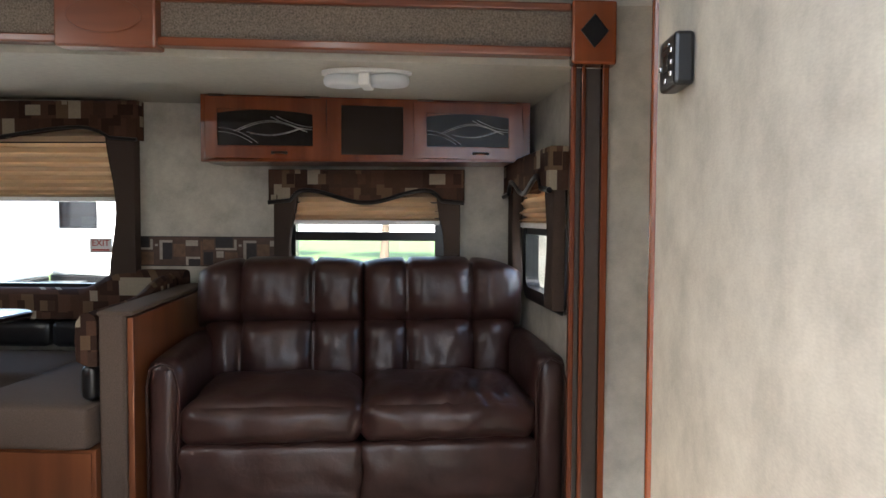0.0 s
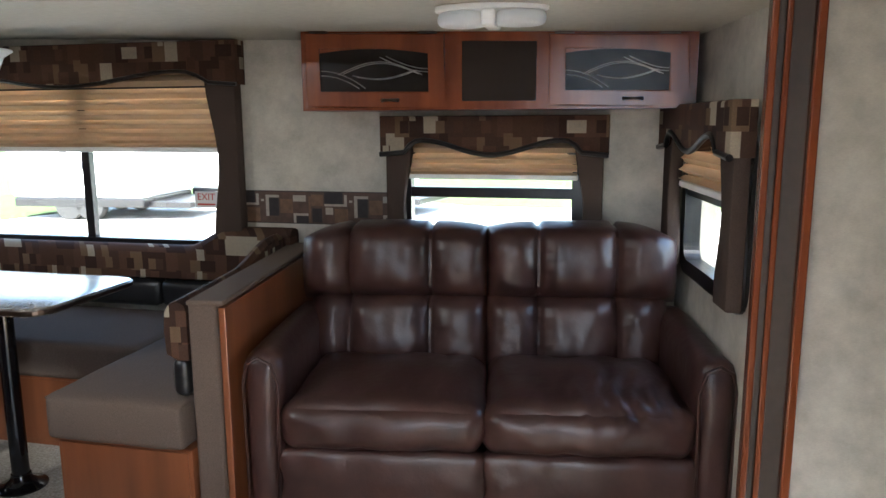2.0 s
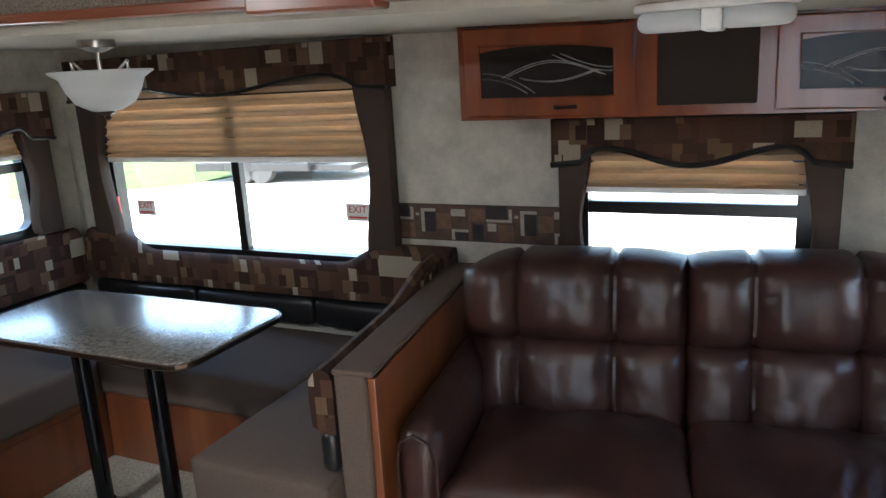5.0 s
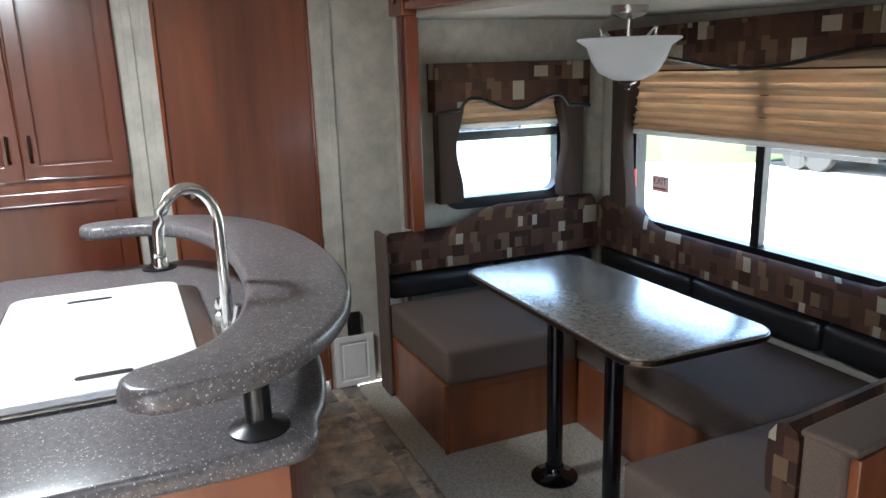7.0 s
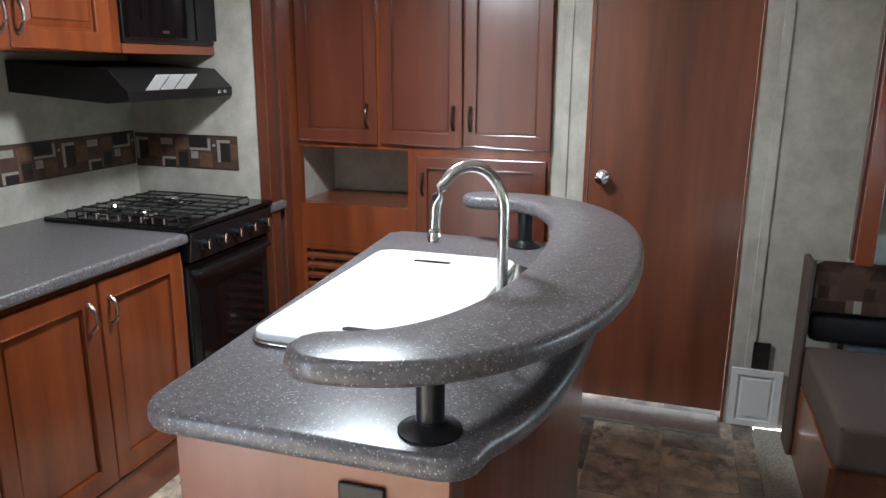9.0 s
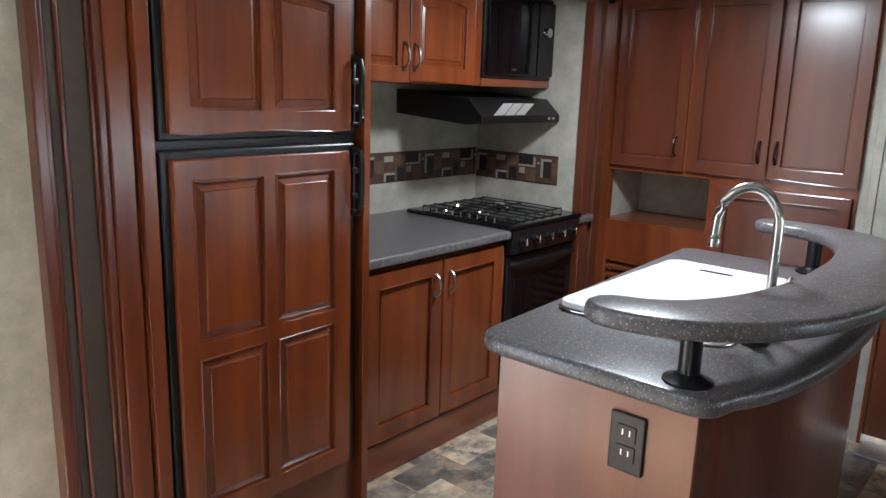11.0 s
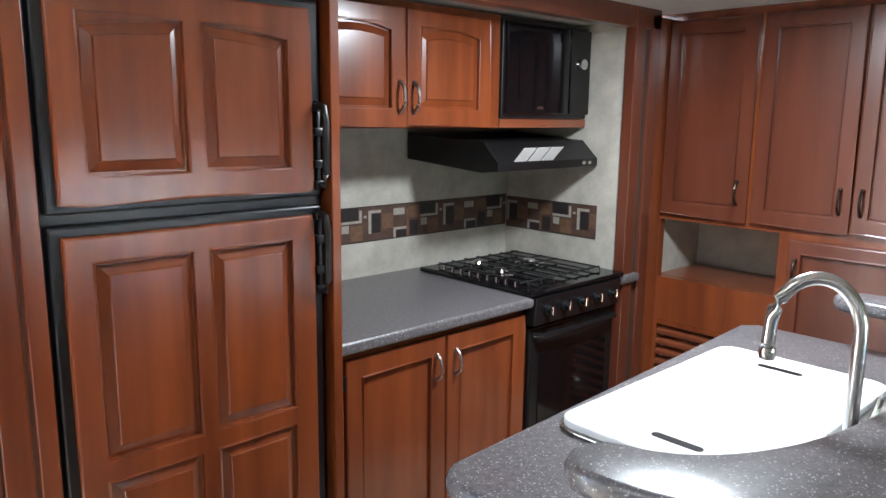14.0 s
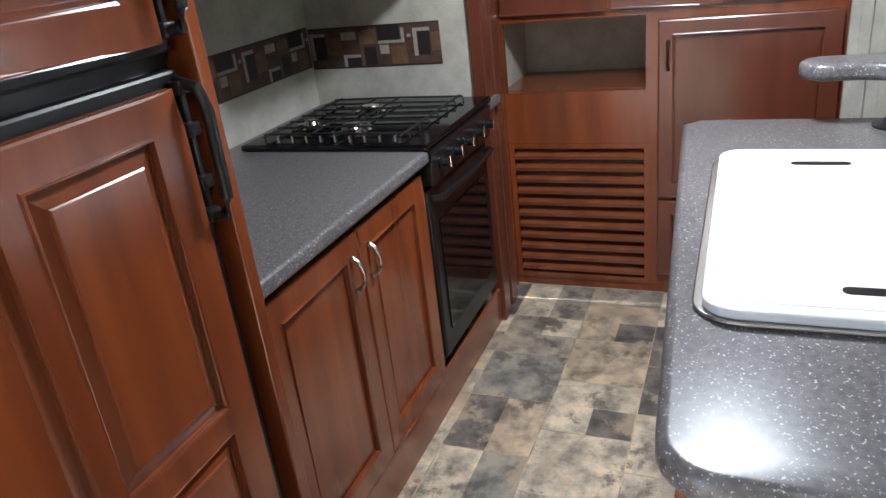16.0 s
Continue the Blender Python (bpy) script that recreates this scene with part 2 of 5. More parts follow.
def vinyl():
    """Printed slate: mixed small and large squares, each clouded and veined in its own tone."""
    m, n, l, b = material("stone_print_vinyl", 0.33)
    v = coords(n, l, (1, 1, 1))

    def tiles(bw, bh, off, sq, shift):
        mp = n.new("ShaderNodeMapping")
        mp.inputs["Location"].default_value = shift
        l(v, mp.inputs[0])
        t = n.new("ShaderNodeTexBrick")
        t.offset, t.squash, t.squash_frequency, t.offset_frequency = off, sq, 2, 2
        t.inputs["Color1"].default_value, t.inputs["Color2"].default_value, t.inputs["Mortar"].default_value = (0, 0, 0, 1), (1, 1, 1, 1), (0.4, 0.4, 0.4, 1)
        t.inputs["Scale"].default_value, t.inputs["Mortar Size"].default_value = 1, 0.002
        t.inputs["Brick Width"].default_value, t.inputs["Row Height"].default_value = bw, bh
        l(mp.outputs[0], t.inputs["Vector"])
        return t
    big, small = tiles(0.28, 0.28, 0.5, 1.0, (0.06, 0.03, 0)), tiles(0.14, 0.14, 0.5, 2.0, (0.06, 0.03, 0))
    tones = [(0.0, (0.34, 0.29, 0.235)), (0.18, (0.17, 0.15, 0.135)), (0.34, (0.46, 0.36, 0.265)), (0.52, (0.27, 0.25, 0.22)), (0.66, (0.54, 0.46, 0.36)), (0.85, (0.33, 0.29, 0.24))]
    pick = ramp(n, l, small.outputs[0], [(0, (0, 0, 0)), (0.7, (1, 1, 1))], True)
    second = ramp(n, l, small.outputs[0], [(0, tones[0][1]), (0.7, tones[1][1]), (0.78, tones[4][1]), (0.86, tones[3][1]), (0.93, tones[2][1])], True)
    col = mixed(n, l, pick, ramp(n, l, big.outputs[0], tones, True), second)
    warped = n.new("ShaderNodeVectorMath")
    warped.operation = "ADD"
    l(v, warped.inputs[0])
    hop = n.new("ShaderNodeVectorMath")
    hop.operation = "SCALE"
    hop.inputs[3].default_value = 7.0
    l(big.outputs[0], hop.inputs[0])
    l(hop.outputs[0], warped.inputs[1])
    cloud = noise_tex(n, l, warped.outputs[0], 11, 6, 0.62)
    vein = noise_tex(n, l, warped.outputs[0], 5, 8, 0.7)
    col = mixed(n, l, 0.8, col, ramp(n, l, cloud, [(0.36, (0.38, 0.37, 0.37)), (0.5, (0.98, 0.96, 0.93)), (0.63, (1.55, 1.42, 1.25))]), "MULTIPLY")
    rust = ramp(n, l, vein, [(0.54, (0, 0, 0)), (0.60, (0.7, 0.7, 0.7))])
    col = mixed(n, l, rust, col, (0.46, 0.35, 0.24))
    dark = ramp(n, l, vein, [(0.38, (0.75, 0.75, 0.75)), (0.44, (0, 0, 0))])
    col = mixed(n, l, dark, col, (0.10, 0.088, 0.078))
    l(col, b.inputs["Base Color"])
    bump(n, l, b, cloud, 0.12, 0.001)
    return m


M_FLOOR = vinyl()
M_RED = plain("red_plastic", (0.5, 0.02, 0.015), 0.4)
M_BRASS = plain("chrome", (0.8, 0.8, 0.8), 0.12, 1.0, relief=0)
M_ALU = plain("aluminium", (0.6, 0.62, 0.64), 0.35, 1.0)
M_TRAILER = plain("trailer_white", (0.75, 0.77, 0.78), 0.35, vary=0.03, scale=3, relief=0)
M_TRAILER_B = plain("trailer_pale_blue", (0.55, 0.66, 0.70), 0.4, vary=0.03, scale=3, relief=0)
M_STRIPE = plain("trailer_dark_stripe", (0.05, 0.055, 0.07), 0.4)
M_GRAVEL = plain("pale_gravel", (0.48, 0.46, 0.42), 0.95, vary=0.2, scale=3, relief=0.3)
M_GRASS = plain("grass", (0.045, 0.085, 0.010), 0.95, vary=0.4, scale=2)
M_LEAF = plain("leaves", (0.04, 0.075, 0.014), 0.8, vary=0.4, scale=5)
M_BARK = plain("bark", (0.1, 0.07, 0.05), 0.9, vary=0.3)
M_TYRE = plain("tyre_rubber", (0.02, 0.02, 0.02), 0.8)


def leather():
    m, n, l, b = material("brown_leather", 0.33, spec=0.5)
    v = coords(n, l, (1, 1, 1))
    f = noise_tex(n, l, v, 7, 5, 0.6)
    g = noise_tex(n, l, v, 350, 2)
    l(ramp(n, l, f, [(0.3, (0.026, 0.0115, 0.0098)), (0.7, (0.056, 0.024, 0.0195))]), b.inputs["Base Color"])
    rr = n.new("ShaderNodeMapRange")
    l(f, rr.inputs[0])
    rr.inputs[3].default_value, rr.inputs[4].default_value = 0.28, 0.46
    l(rr.outputs[0], b.inputs["Roughness"])
    ad = n.new("ShaderNodeMath")
    ad.operation = "MULTIPLY_ADD"
    l(g, ad.inputs[0])
    ad.inputs[1].default_value = 0.12
    l(noise_tex(n, l, coords(n, l, (1, 1, 1)), 22, 3), ad.inputs[2])
    bump(n, l, b, ad.outputs[0], 0.35, 0.006)
    return m


M_LEATHER = leather()
M_TABLE.node_tree.nodes["Principled BSDF"].inputs["Coat Weight"].default_value = 0.8
M_TABLE.node_tree.nodes["Principled BSDF"].inputs["Coat Roughness"].default_value = 0.24
for cloth in (M_FABRIC, M_PANELFAB, M_PATTERN, M_CARPET, M_HEADER):
    cloth.node_tree.nodes["Principled BSDF"].inputs["Specular IOR Level"].default_value = 0.12
M_DARKGLASS.node_tree.nodes["Principled BSDF"].inputs["Specular IOR Level"].default_value = 0.25

# ---- building helpers ----
ROOT = {}


def thing(name, loc, label, category, group=""):
    ob = new(name)
    ob.empty_display_size = 0.1
    ob.matrix_basis = Matrix.Translation(loc)
    ROOT[ob] = Vector(loc)
    return tagged(ob, label, category, group)


def part(name, bm, mat, parent=None, label="", smooth=False):
    """Links a bmesh, given in world coordinates, as one mesh; under parent if there is one."""
    off = ROOT.get(parent, Vector((0, 0, 0)))
    bm.transform(Matrix.Translation(-off))
    bmesh.ops.recalc_face_normals(bm, faces=bm.faces)
    me = bpy.data.meshes.new(name)
    bm.to_mesh(me)
    bm.free()
    if smooth:
        me.polygons.foreach_set("use_smooth", [True] * len(me.polygons))
        if smooth != "all":
            me.set_sharp_from_angle(angle=radians(40))
    me.materials.append(mat)
    ob = new(name, me)
    if parent is not None:
        ob.parent = parent
    ROOT[ob] = off
    if label:
        ob["label"] = label
    return ob


def structure(name, bm, mat, label, category="wall"):
    return tagged(part(name, bm, mat), label, category, kind="structure")


def add_box(bm, a, b, bev=0.0, seg=2):
    lo, hi = [min(p, q) for p, q in zip(a, b)], [max(p, q) for p, q in zip(a, b)]
    m = Matrix.LocRotScale([(p + q) / 2 for p, q in zip(lo, hi)], None, [q - p for p, q in zip(lo, hi)])
    vs = bmesh.ops.create_cube(bm, size=1, matrix=m)["verts"]
    if bev:
        es = {e for v in vs for e in v.link_edges}
        bmesh.ops.bevel(bm, geom=list(es), offset=min(bev, 0.49 * min(q - p for p, q in zip(lo, hi))), segments=seg, affect="EDGES", profile=0.5)
    return bm


def box(a, b, bev=0.0, seg=2):
    return add_box(bmesh.new(), a, b, bev, seg)


def prism(pts, depth, m=None, bev=0.0, seg=2, bm=None):
    """A polygon in local x, z (given as pairs) from y = 0 to y = depth."""
    bm = bm or bmesh.new()
    old = set(bm.verts)
    vs = [bm.verts.new((x, 0, z)) for x, z in pts]
    f = bm.faces.new(vs)
    new_geo = bmesh.ops.extrude_face_region(bm, geom=[f])["geom"]
    bmesh.ops.translate(bm, verts=[g for g in new_geo if isinstance(g, bmesh.types.BMVert)], vec=(0, depth, 0))
    mine = [v for v in bm.verts if v not in old]
    if bev:
        es = [e for e in {e for v in mine for e in v.link_edges} if abs((e.verts[0].co - e.verts[1].co).y) < 1e-6]
        bmesh.ops.bevel(bm, geom=es, offset=bev, segments=seg, affect="EDGES", profile=0.5)
        mine = [v for v in bm.verts if v not in old]
    if m is not None:
        bmesh.ops.transform(bm, matrix=m, verts=mine)
    return bm


FLAT = Matrix(((1, 0, 0, 0), (0, 0, 1, 0), (0, 1, 0, 0), (0, 0, 0, 1)))


def slab(pts, z0, z1, bev=0.0, seg=3):
    """A plan outline in x, y from height z0 to z1."""
    return prism(pts, z1 - z0, Matrix.Translation((0, 0, z0)) @ FLAT, bev, seg)


def rounded(x0, y0, x1, y1, r, k=6):
    out = []
    for cx, cy, a0 in ((x1 - r, y1 - r, 0), (x0 + r, y1 - r, 90), (x0 + r, y0 + r, 180), (x1 - r, y0 + r, 270)):
        for i in range(k + 1):
            a = radians(a0 + 90 * i / k)
            out.append((cx + r * math.cos(a), cy + r * math.sin(a)))
    return out


def lathe(profile, c, seg=32, bm=None):
    """Turns (radius, height) pairs about the upright axis through c."""
    bm = bm or bmesh.new()
    rings = []
    for r, z in profile:
        rings.append([bm.verts.new((c[0] + r * math.cos(2 * math.pi * i / seg), c[1] + r * math.sin(2 * math.pi * i / seg), c[2] + z)) for i in range(seg)])
    for a, b in zip(rings, rings[1:]):
        for i in range(seg):
            j = (i + 1) % seg
            bm.faces.new((a[i], a[j], b[j], b[i]))
    for ring in (rings[0], rings[-1]):
        bm.faces.new(ring)
    return bm


def tube(pts, r, seg=10, bm=None):
    bm = bm or bmesh.new()
    pts = [Vector(p) for p in pts]
    rings = []
    for i, p in enumerate(pts):
        d = (pts[min(i + 1, len(pts) - 1)] - pts[max(i - 1, 0)]).normalized()
        up = Vector((0, 0, 1)) if abs(d.z) < 0.95 else Vector((0, 1, 0))
        s = d.cross(up).normalized()
        u = s.cross(d)
        rr = r(i / (len(pts) - 1)) if callable(r) else r
        rings.append([bm.verts.new(p + rr * (math.cos(2 * math.pi * k / seg) * s + math.sin(2 * math.pi * k / seg) * u)) for k in range(seg)])
    for a, b in zip(rings, rings[1:]):
        for k in range(seg):
            j = (k + 1) % seg
            bm.faces.new((a[k], a[j], b[j], b[k]))
    bm.faces.new(rings[0]), bm.faces.new(rings[-1])
    return bm


def add_cushion(bm, a, b, r, bulge=(0, 0, 0), cuts=9, wrinkle=0.0, seed=0):
    """A soft rounded box from corner a to b; bulge: how far each pair of sides swells."""
    a, b = Vector(a), Vector(b)
    c, h = (a + b) / 2, (b - a) / 2
    tmp = bmesh.new()
    bmesh.ops.create_cube(tmp, size=2)
    bmesh.ops.subdivide_edges(tmp, edges=tmp.edges[:], cuts=cuts, use_grid_fill=True)
    r = min(r, 0.98 * min(h))
    for v in tmp.verts:
        s = Vector([math.copysign(1 - (1 - abs(t)) ** 1.5, t) for t in v.co])
        p = Vector([s[i] * h[i] for i in range(3)])
        q = Vector([max(-h[i] + r, min(h[i] - r, p[i])) for i in range(3)])
        d = p - q
        if d.length > 1e-9:
            # a corner region of the cube folds onto a ball
            k = max(abs(t) for t in d)
            d = d.normalized() * min(r, k)
            p = q + d
        for i in range(3):
            j, k = (i + 1) % 3, (i + 2) % 3
            w = max(0, 1 - s[j] ** 2) * max(0, 1 - s[k] ** 2)
            p[i] += math.copysign(bulge[i] * w, s[i]) if abs(s[i]) > 0.6 else 0
        if wrinkle:
            nn = noise.noise(Vector((p.x * 14, p.y * 5, p.z * 14)) + Vector((seed, seed, 0)))
            p += d.normalized() * wrinkle * nn if d.length else Vector()
        v.co = c + p
    me = bpy.data.meshes.new("tmp")
    tmp.to_mesh(me)
    tmp.free()
    bm.from_mesh(me)
    bpy.data.meshes.remove(me)
    return bm


def cushion(*args, **kw):
    return add_cushion(bmesh.new(), *args, **kw)


def face_pose(x, y, z, facing):
    """A vertical face: local x runs to the right for someone who looks at it, local z up, and -y points out of it."""
    return pose(x, y, z, 0, 0, {"-y": 0, "+x": 90, "+y": 180, "-x": -90}[facing])


def moved(bm, m):
    bm.transform(m)
    return bm


def wall_with_holes(m, w, h, thick, holes):
    """A wall in the face's frame, from (0, 0) to (w, h), with rectangular openings (u0, v0, u1, v1)."""
    bm = bmesh.new()
    us = sorted({0, w, *[q for o in holes for q in (o[0], o[2])]})
    vs = sorted({0, h, *[q for o in holes for q in (o[1], o[3])]})

    def solid(i, j):
        if not (0 <= i < len(us) - 1 and 0 <= j < len(vs) - 1):
            return False
        cu, cv = (us[i] + us[i + 1]) / 2, (vs[j] + vs[j + 1]) / 2
        return not any(o[0] < cu < o[2] and o[1] < cv < o[3] for o in holes)

    def quad(*p):
        bm.faces.new([bm.verts.new(q) for q in p])
    for i in range(len(us) - 1):
        for j in range(len(vs) - 1):
            if not solid(i, j):
                continue
            a, b, c, d = us[i], us[i + 1], vs[j], vs[j + 1]
            quad((a, 0, c), (b, 0, c), (b, 0, d), (a, 0, d))
            quad((a, thick, c), (a, thick, d), (b, thick, d), (b, thick, c))
            for di, dj, e in ((-1, 0, ((a, c), (a, d))), (1, 0, ((b, c), (b, d))), (0, -1, ((a, c), (b, c))), (0, 1, ((a, d), (b, d)))):
                if not solid(i + di, j + dj):
                    (p, q), (s, t) = e
                    quad((p, 0, q), (s, 0, t), (s, thick, t), (p, thick, q))
    bmesh.ops.remove_doubles(bm, verts=bm.verts, dist=1e-5)
    return moved(bm, m)

# ---- structure ----
# main body: y 0.48 to 2.84; sofa slide: x -3.22 to 0.735, y to 3.97; kitchen slide: x -2.96 to -0.6, y from -0.19
YB, XL, XR, YK = 3.97, -3.22, 0.745, -0.19
ZS, ZK = 1.80, 1.96


def slide_top(x):
    """The slide-out hangs a little low towards the sofa end."""
    return 1.652 - 0.03 * x


structure("floor", box((-3.6, 0.42, -0.06), (1.7, 2.58, 0)), M_FLOOR, "stone-pattern vinyl floor in browns and greys", "floor")
structure("slide_floor", box((XL - 0.05, 2.582, -0.06), (XR + 0.05, YB + 0.05, 0.006)), M_CARPET, "beige flecked carpet in the dining slide-out", "floor")
structure("kitchen_slide_floor", box((-2.99, YK - 0.05, -0.06), (-0.6, 0.418, 0)), M_FLOOR, "vinyl floor under the kitchen units", "floor")
structure("floor_trim", box((XL, 2.57, 0.0), (XR, 2.60, 0.009), 0.003), M_CARPET, "low carpet edge strip", "trim")


def ceiling_shell():
    prof = [(0.40, 2.02), (2.0, 2.02), (2.35, 1.985), (2.65, 1.92), (2.95, 1.83), (2.95, 1.95), (2.6, 2.06), (2.0, 2.10), (0.40, 2.10)]
    return prism(prof, 5.4, Matrix.Translation((-3.66, 0, 0)) @ Matrix(((0, 1, 0, 0), (1, 0, 0, 0), (0, 0, 1, 0), (0, 0, 0, 1))))


structure("ceiling", ceiling_shell(), M_CEIL, "off-white curved ceiling panel", "ceiling")
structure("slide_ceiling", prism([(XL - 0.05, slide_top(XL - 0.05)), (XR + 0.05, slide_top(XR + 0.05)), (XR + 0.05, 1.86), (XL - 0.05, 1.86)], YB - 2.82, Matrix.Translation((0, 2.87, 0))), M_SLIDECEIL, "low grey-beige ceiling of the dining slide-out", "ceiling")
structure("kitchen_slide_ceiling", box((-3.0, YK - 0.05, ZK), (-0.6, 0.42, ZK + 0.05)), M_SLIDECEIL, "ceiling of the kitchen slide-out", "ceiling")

# the sofa end of the slide-out stands a little out of square
EAST = pose(0.745, 2.935, 0, 0, 0, 8.5) @ Matrix.Translation((-XR, -2.935, 0))
# openings: (u0, v0, u1, v1) from the wall's left foot
BIG, SOFAW, LEFTW, RIGHTW = (-2.95, 0.745, -1.40, 1.52), (-0.56, 0.62, 0.20, 1.24), (3.07, 0.87, 3.72, 1.42), (3.12, 0.77, 3.86, 1.28)
structure("wall_north", wall_with_holes(face_pose(XL, YB, 0, "-y"), XR - XL, ZS, 0.05,
          [(BIG[0] - XL, BIG[1], BIG[2] - XL, BIG[3]), (SOFAW[0] - XL, SOFAW[1], SOFAW[2] - XL, SOFAW[3])]), M_WALL, "beige mottled wallpaper wall with two windows")
structure("wall_west", wall_with_holes(face_pose(XL, 2.84, 0, "+x"), YB - 2.84, ZS, 0.05,
          [(LEFTW[0] - 2.84, LEFTW[1], LEFTW[2] - 2.84, LEFTW[3])]), M_WALL, "beige mottled slide-out end wall with a small window")
structure("wall_east", wall_with_holes(EAST @ face_pose(XR, YB, 0, "-x"), YB - 2.935, ZS, 0.05,
          [(YB - RIGHTW[2], RIGHTW[1], YB - RIGHTW[0], RIGHTW[3])]), M_WALL, "beige mottled slide-out end wall beside the sofa")
structure("wall_main_east", box((0.82, 2.91, 0), (1.66, 2.95, 1.95)), M_WALL, "beige mottled wall beside the slide-out opening")
structure("wall_return", box((-3.3, 2.862, 0), (-3.17, 2.90, 1.98)), M_WALL, "beige mottled strip of wall beside the slide-out")
structure("wall_far_east", box((1.62, 0.42, 0), (1.66, 2.908, 2.1)), M_WALL, "beige mottled end wall")
structure("partition", box((0.69, 0.44, -0.45), (0.74, 1.665, 2.02)), M_WALL, "beige mottled partition beside the entry steps")
structure("partition_trim", box((0.682, 1.667, -0.05), (0.748, 1.69, 2.02), 0.008), M_CHERRY, "cherry edge trim on the partition", "trim")
# entry wall
structure("entry_wall", wall_with_holes(face_pose(1.66, 0.48, -0.45, "+y"), 2.10, 2.5, 0.06,
          [(0.97, 0.0, 1.735, 2.37)]), M_WALL, "beige mottled wall with the open entry doorway")
structure("entry_frame", box((-0.09, 0.415, -0.45), (-0.072, 0.488, 1.93), 0.004), M_WHITE, "white metal entry door frame", "trim")
structure("entry_step", box((-0.07, -0.05, -0.43), (0.69, 0.418, -0.40), 0.01), M_BLACK, "black tread plate of the entry step", "step")
# west wall with the passage door
structure("wall_passage", wall_with_holes(face_pose(-3.3, 1.665, 0, "+x"), 2.90 - 1.665, 2.1, 0.05, [(0.155, 0.0, 0.785, 1.97)]), M_WALL, "beige mottled wall round the passage door")
structure("wall_behind_pantry", box((-3.9, 0.36, 0), (-3.86, 3.0, 2.1)), M_WALL, "plain wall behind the pantry")
for y0 in (1.70, 1.775, 2.52):
    structure("wall_batten", box((-3.3, y0, 0), (-3.291, y0 + 0.035, 2.0), 0.003), M_WALL, "beige joint batten on the wall", "trim")
structure("threshold", box((-3.33, 1.83, 0.0), (-3.14, 2.44, 0.012), 0.005), M_ALU, "aluminium threshold under the passage door", "trim")

# kitchen slide shell
structure("kitchen_wall_back", box((-3.0, YK - 0.04, 0), (-0.6, YK, ZK)), M_WALL, "beige mottled kitchen back wall")
structure("kitchen_wall_side", box((-3.0, YK, 0), (-2.96, 0.46, ZK)), M_WALL, "beige mottled kitchen end wall")
structure("kitchen_wall_near", box((-0.64, YK, 0), (-0.60, 0.42, ZK)), M_WALL, "plain end wall of the kitchen slide-out")


# one repeat of the border print: tone, then left, right, top and bottom as shares of the repeat and of the height
MOTIF = (("dark", 0.0, 0.205, 0.03, 0.38), ("cream", 0.0, 0.25, 0.38, 0.45), ("cream", 0.22, 0.25, 0.10, 0.38), ("cream", 0.275, 0.31, 0.26, 0.33),
         ("cream", 0.01, 0.095, 0.49, 0.70), ("cream", 0.33, 0.365, 0.13, 0.78), ("cream", 0.365, 0.485, 0.13, 0.21), ("dark", 0.37, 0.48, 0.22, 0.77),
         ("tan", 0.495, 0.64, 0.25, 0.68), ("cream", 0.645, 0.79, 0.13, 0.32), ("cream", 0.645, 0.815, 0.68, 0.75), ("cream", 0.645, 0.675, 0.75, 0.97),
         ("dark", 0.68, 0.815, 0.76, 0.97), ("tan", 0.82, 0.845, 0.15, 0.97), ("tan", 0.85, 0.985, 0.10, 0.45), ("dark", 0.86, 0.97, 0.52, 0.95), ("tan", 0.11, 0.26, 0.52, 0.95))


def border(name, m, w, h, start=0.0, repeat=0.427):
    t = thing(name, m.translation, "brown, black and cream block-print wallpaper border", "border")
    t["kind"] = "structure"
    part("paper", moved(box((0, -0.0015, 0), (w, -0.0002, h)), m), M_BORDER, t)
    for edge in (0.0, h - 0.004):
        part("edge_line", moved(box((0, -0.0019, edge), (w, -0.0016, edge + 0.004)), m), M_PRINT["dark"], t)
    for i in range(-1, int(w / repeat) + 2):
        for tone, a, b, top, low in MOTIF:
            u0, u1 = max(0.001, start + (i + a) * repeat), min(w - 0.001, start + (i + b) * repeat)
            if u1 - u0 > 0.003:
                part(tone + "_block", moved(box((u0, -0.0022, h * (1 - low)), (u1, -0.0016, h * (1 - top))), m), M_PRINT[tone], t)


border("border_kitchen_back", face_pose(-1.436, YK, 1.045, "+y"), 1.518, 0.15, 0.10)
border("border_kitchen_side", face_pose(-2.96, YK + 0.003, 1.035, "+x"), 0.535, 0.15, 0.29)
border("border_north", face_pose(-1.36, YB, 0.872, "-y"), 0.74, 0.15, 0.0)


def upright_trim(name, x0, x1, y0, y1, z1, strips, label, z0=0.0):
    """Fluted casing: side by side strips of given share, colour and height."""
    t = thing(name, ((x0 + x1) / 2, y1, 0), label, "trim")
    t["kind"] = "structure"
    u = x0
    for share, mat, proud in strips:
        v = u + share * (x1 - x0)
        part("strip", box((u, y0, z0), (v, y1 + proud, z1), 0.004), mat, t)
        u = v
    return t


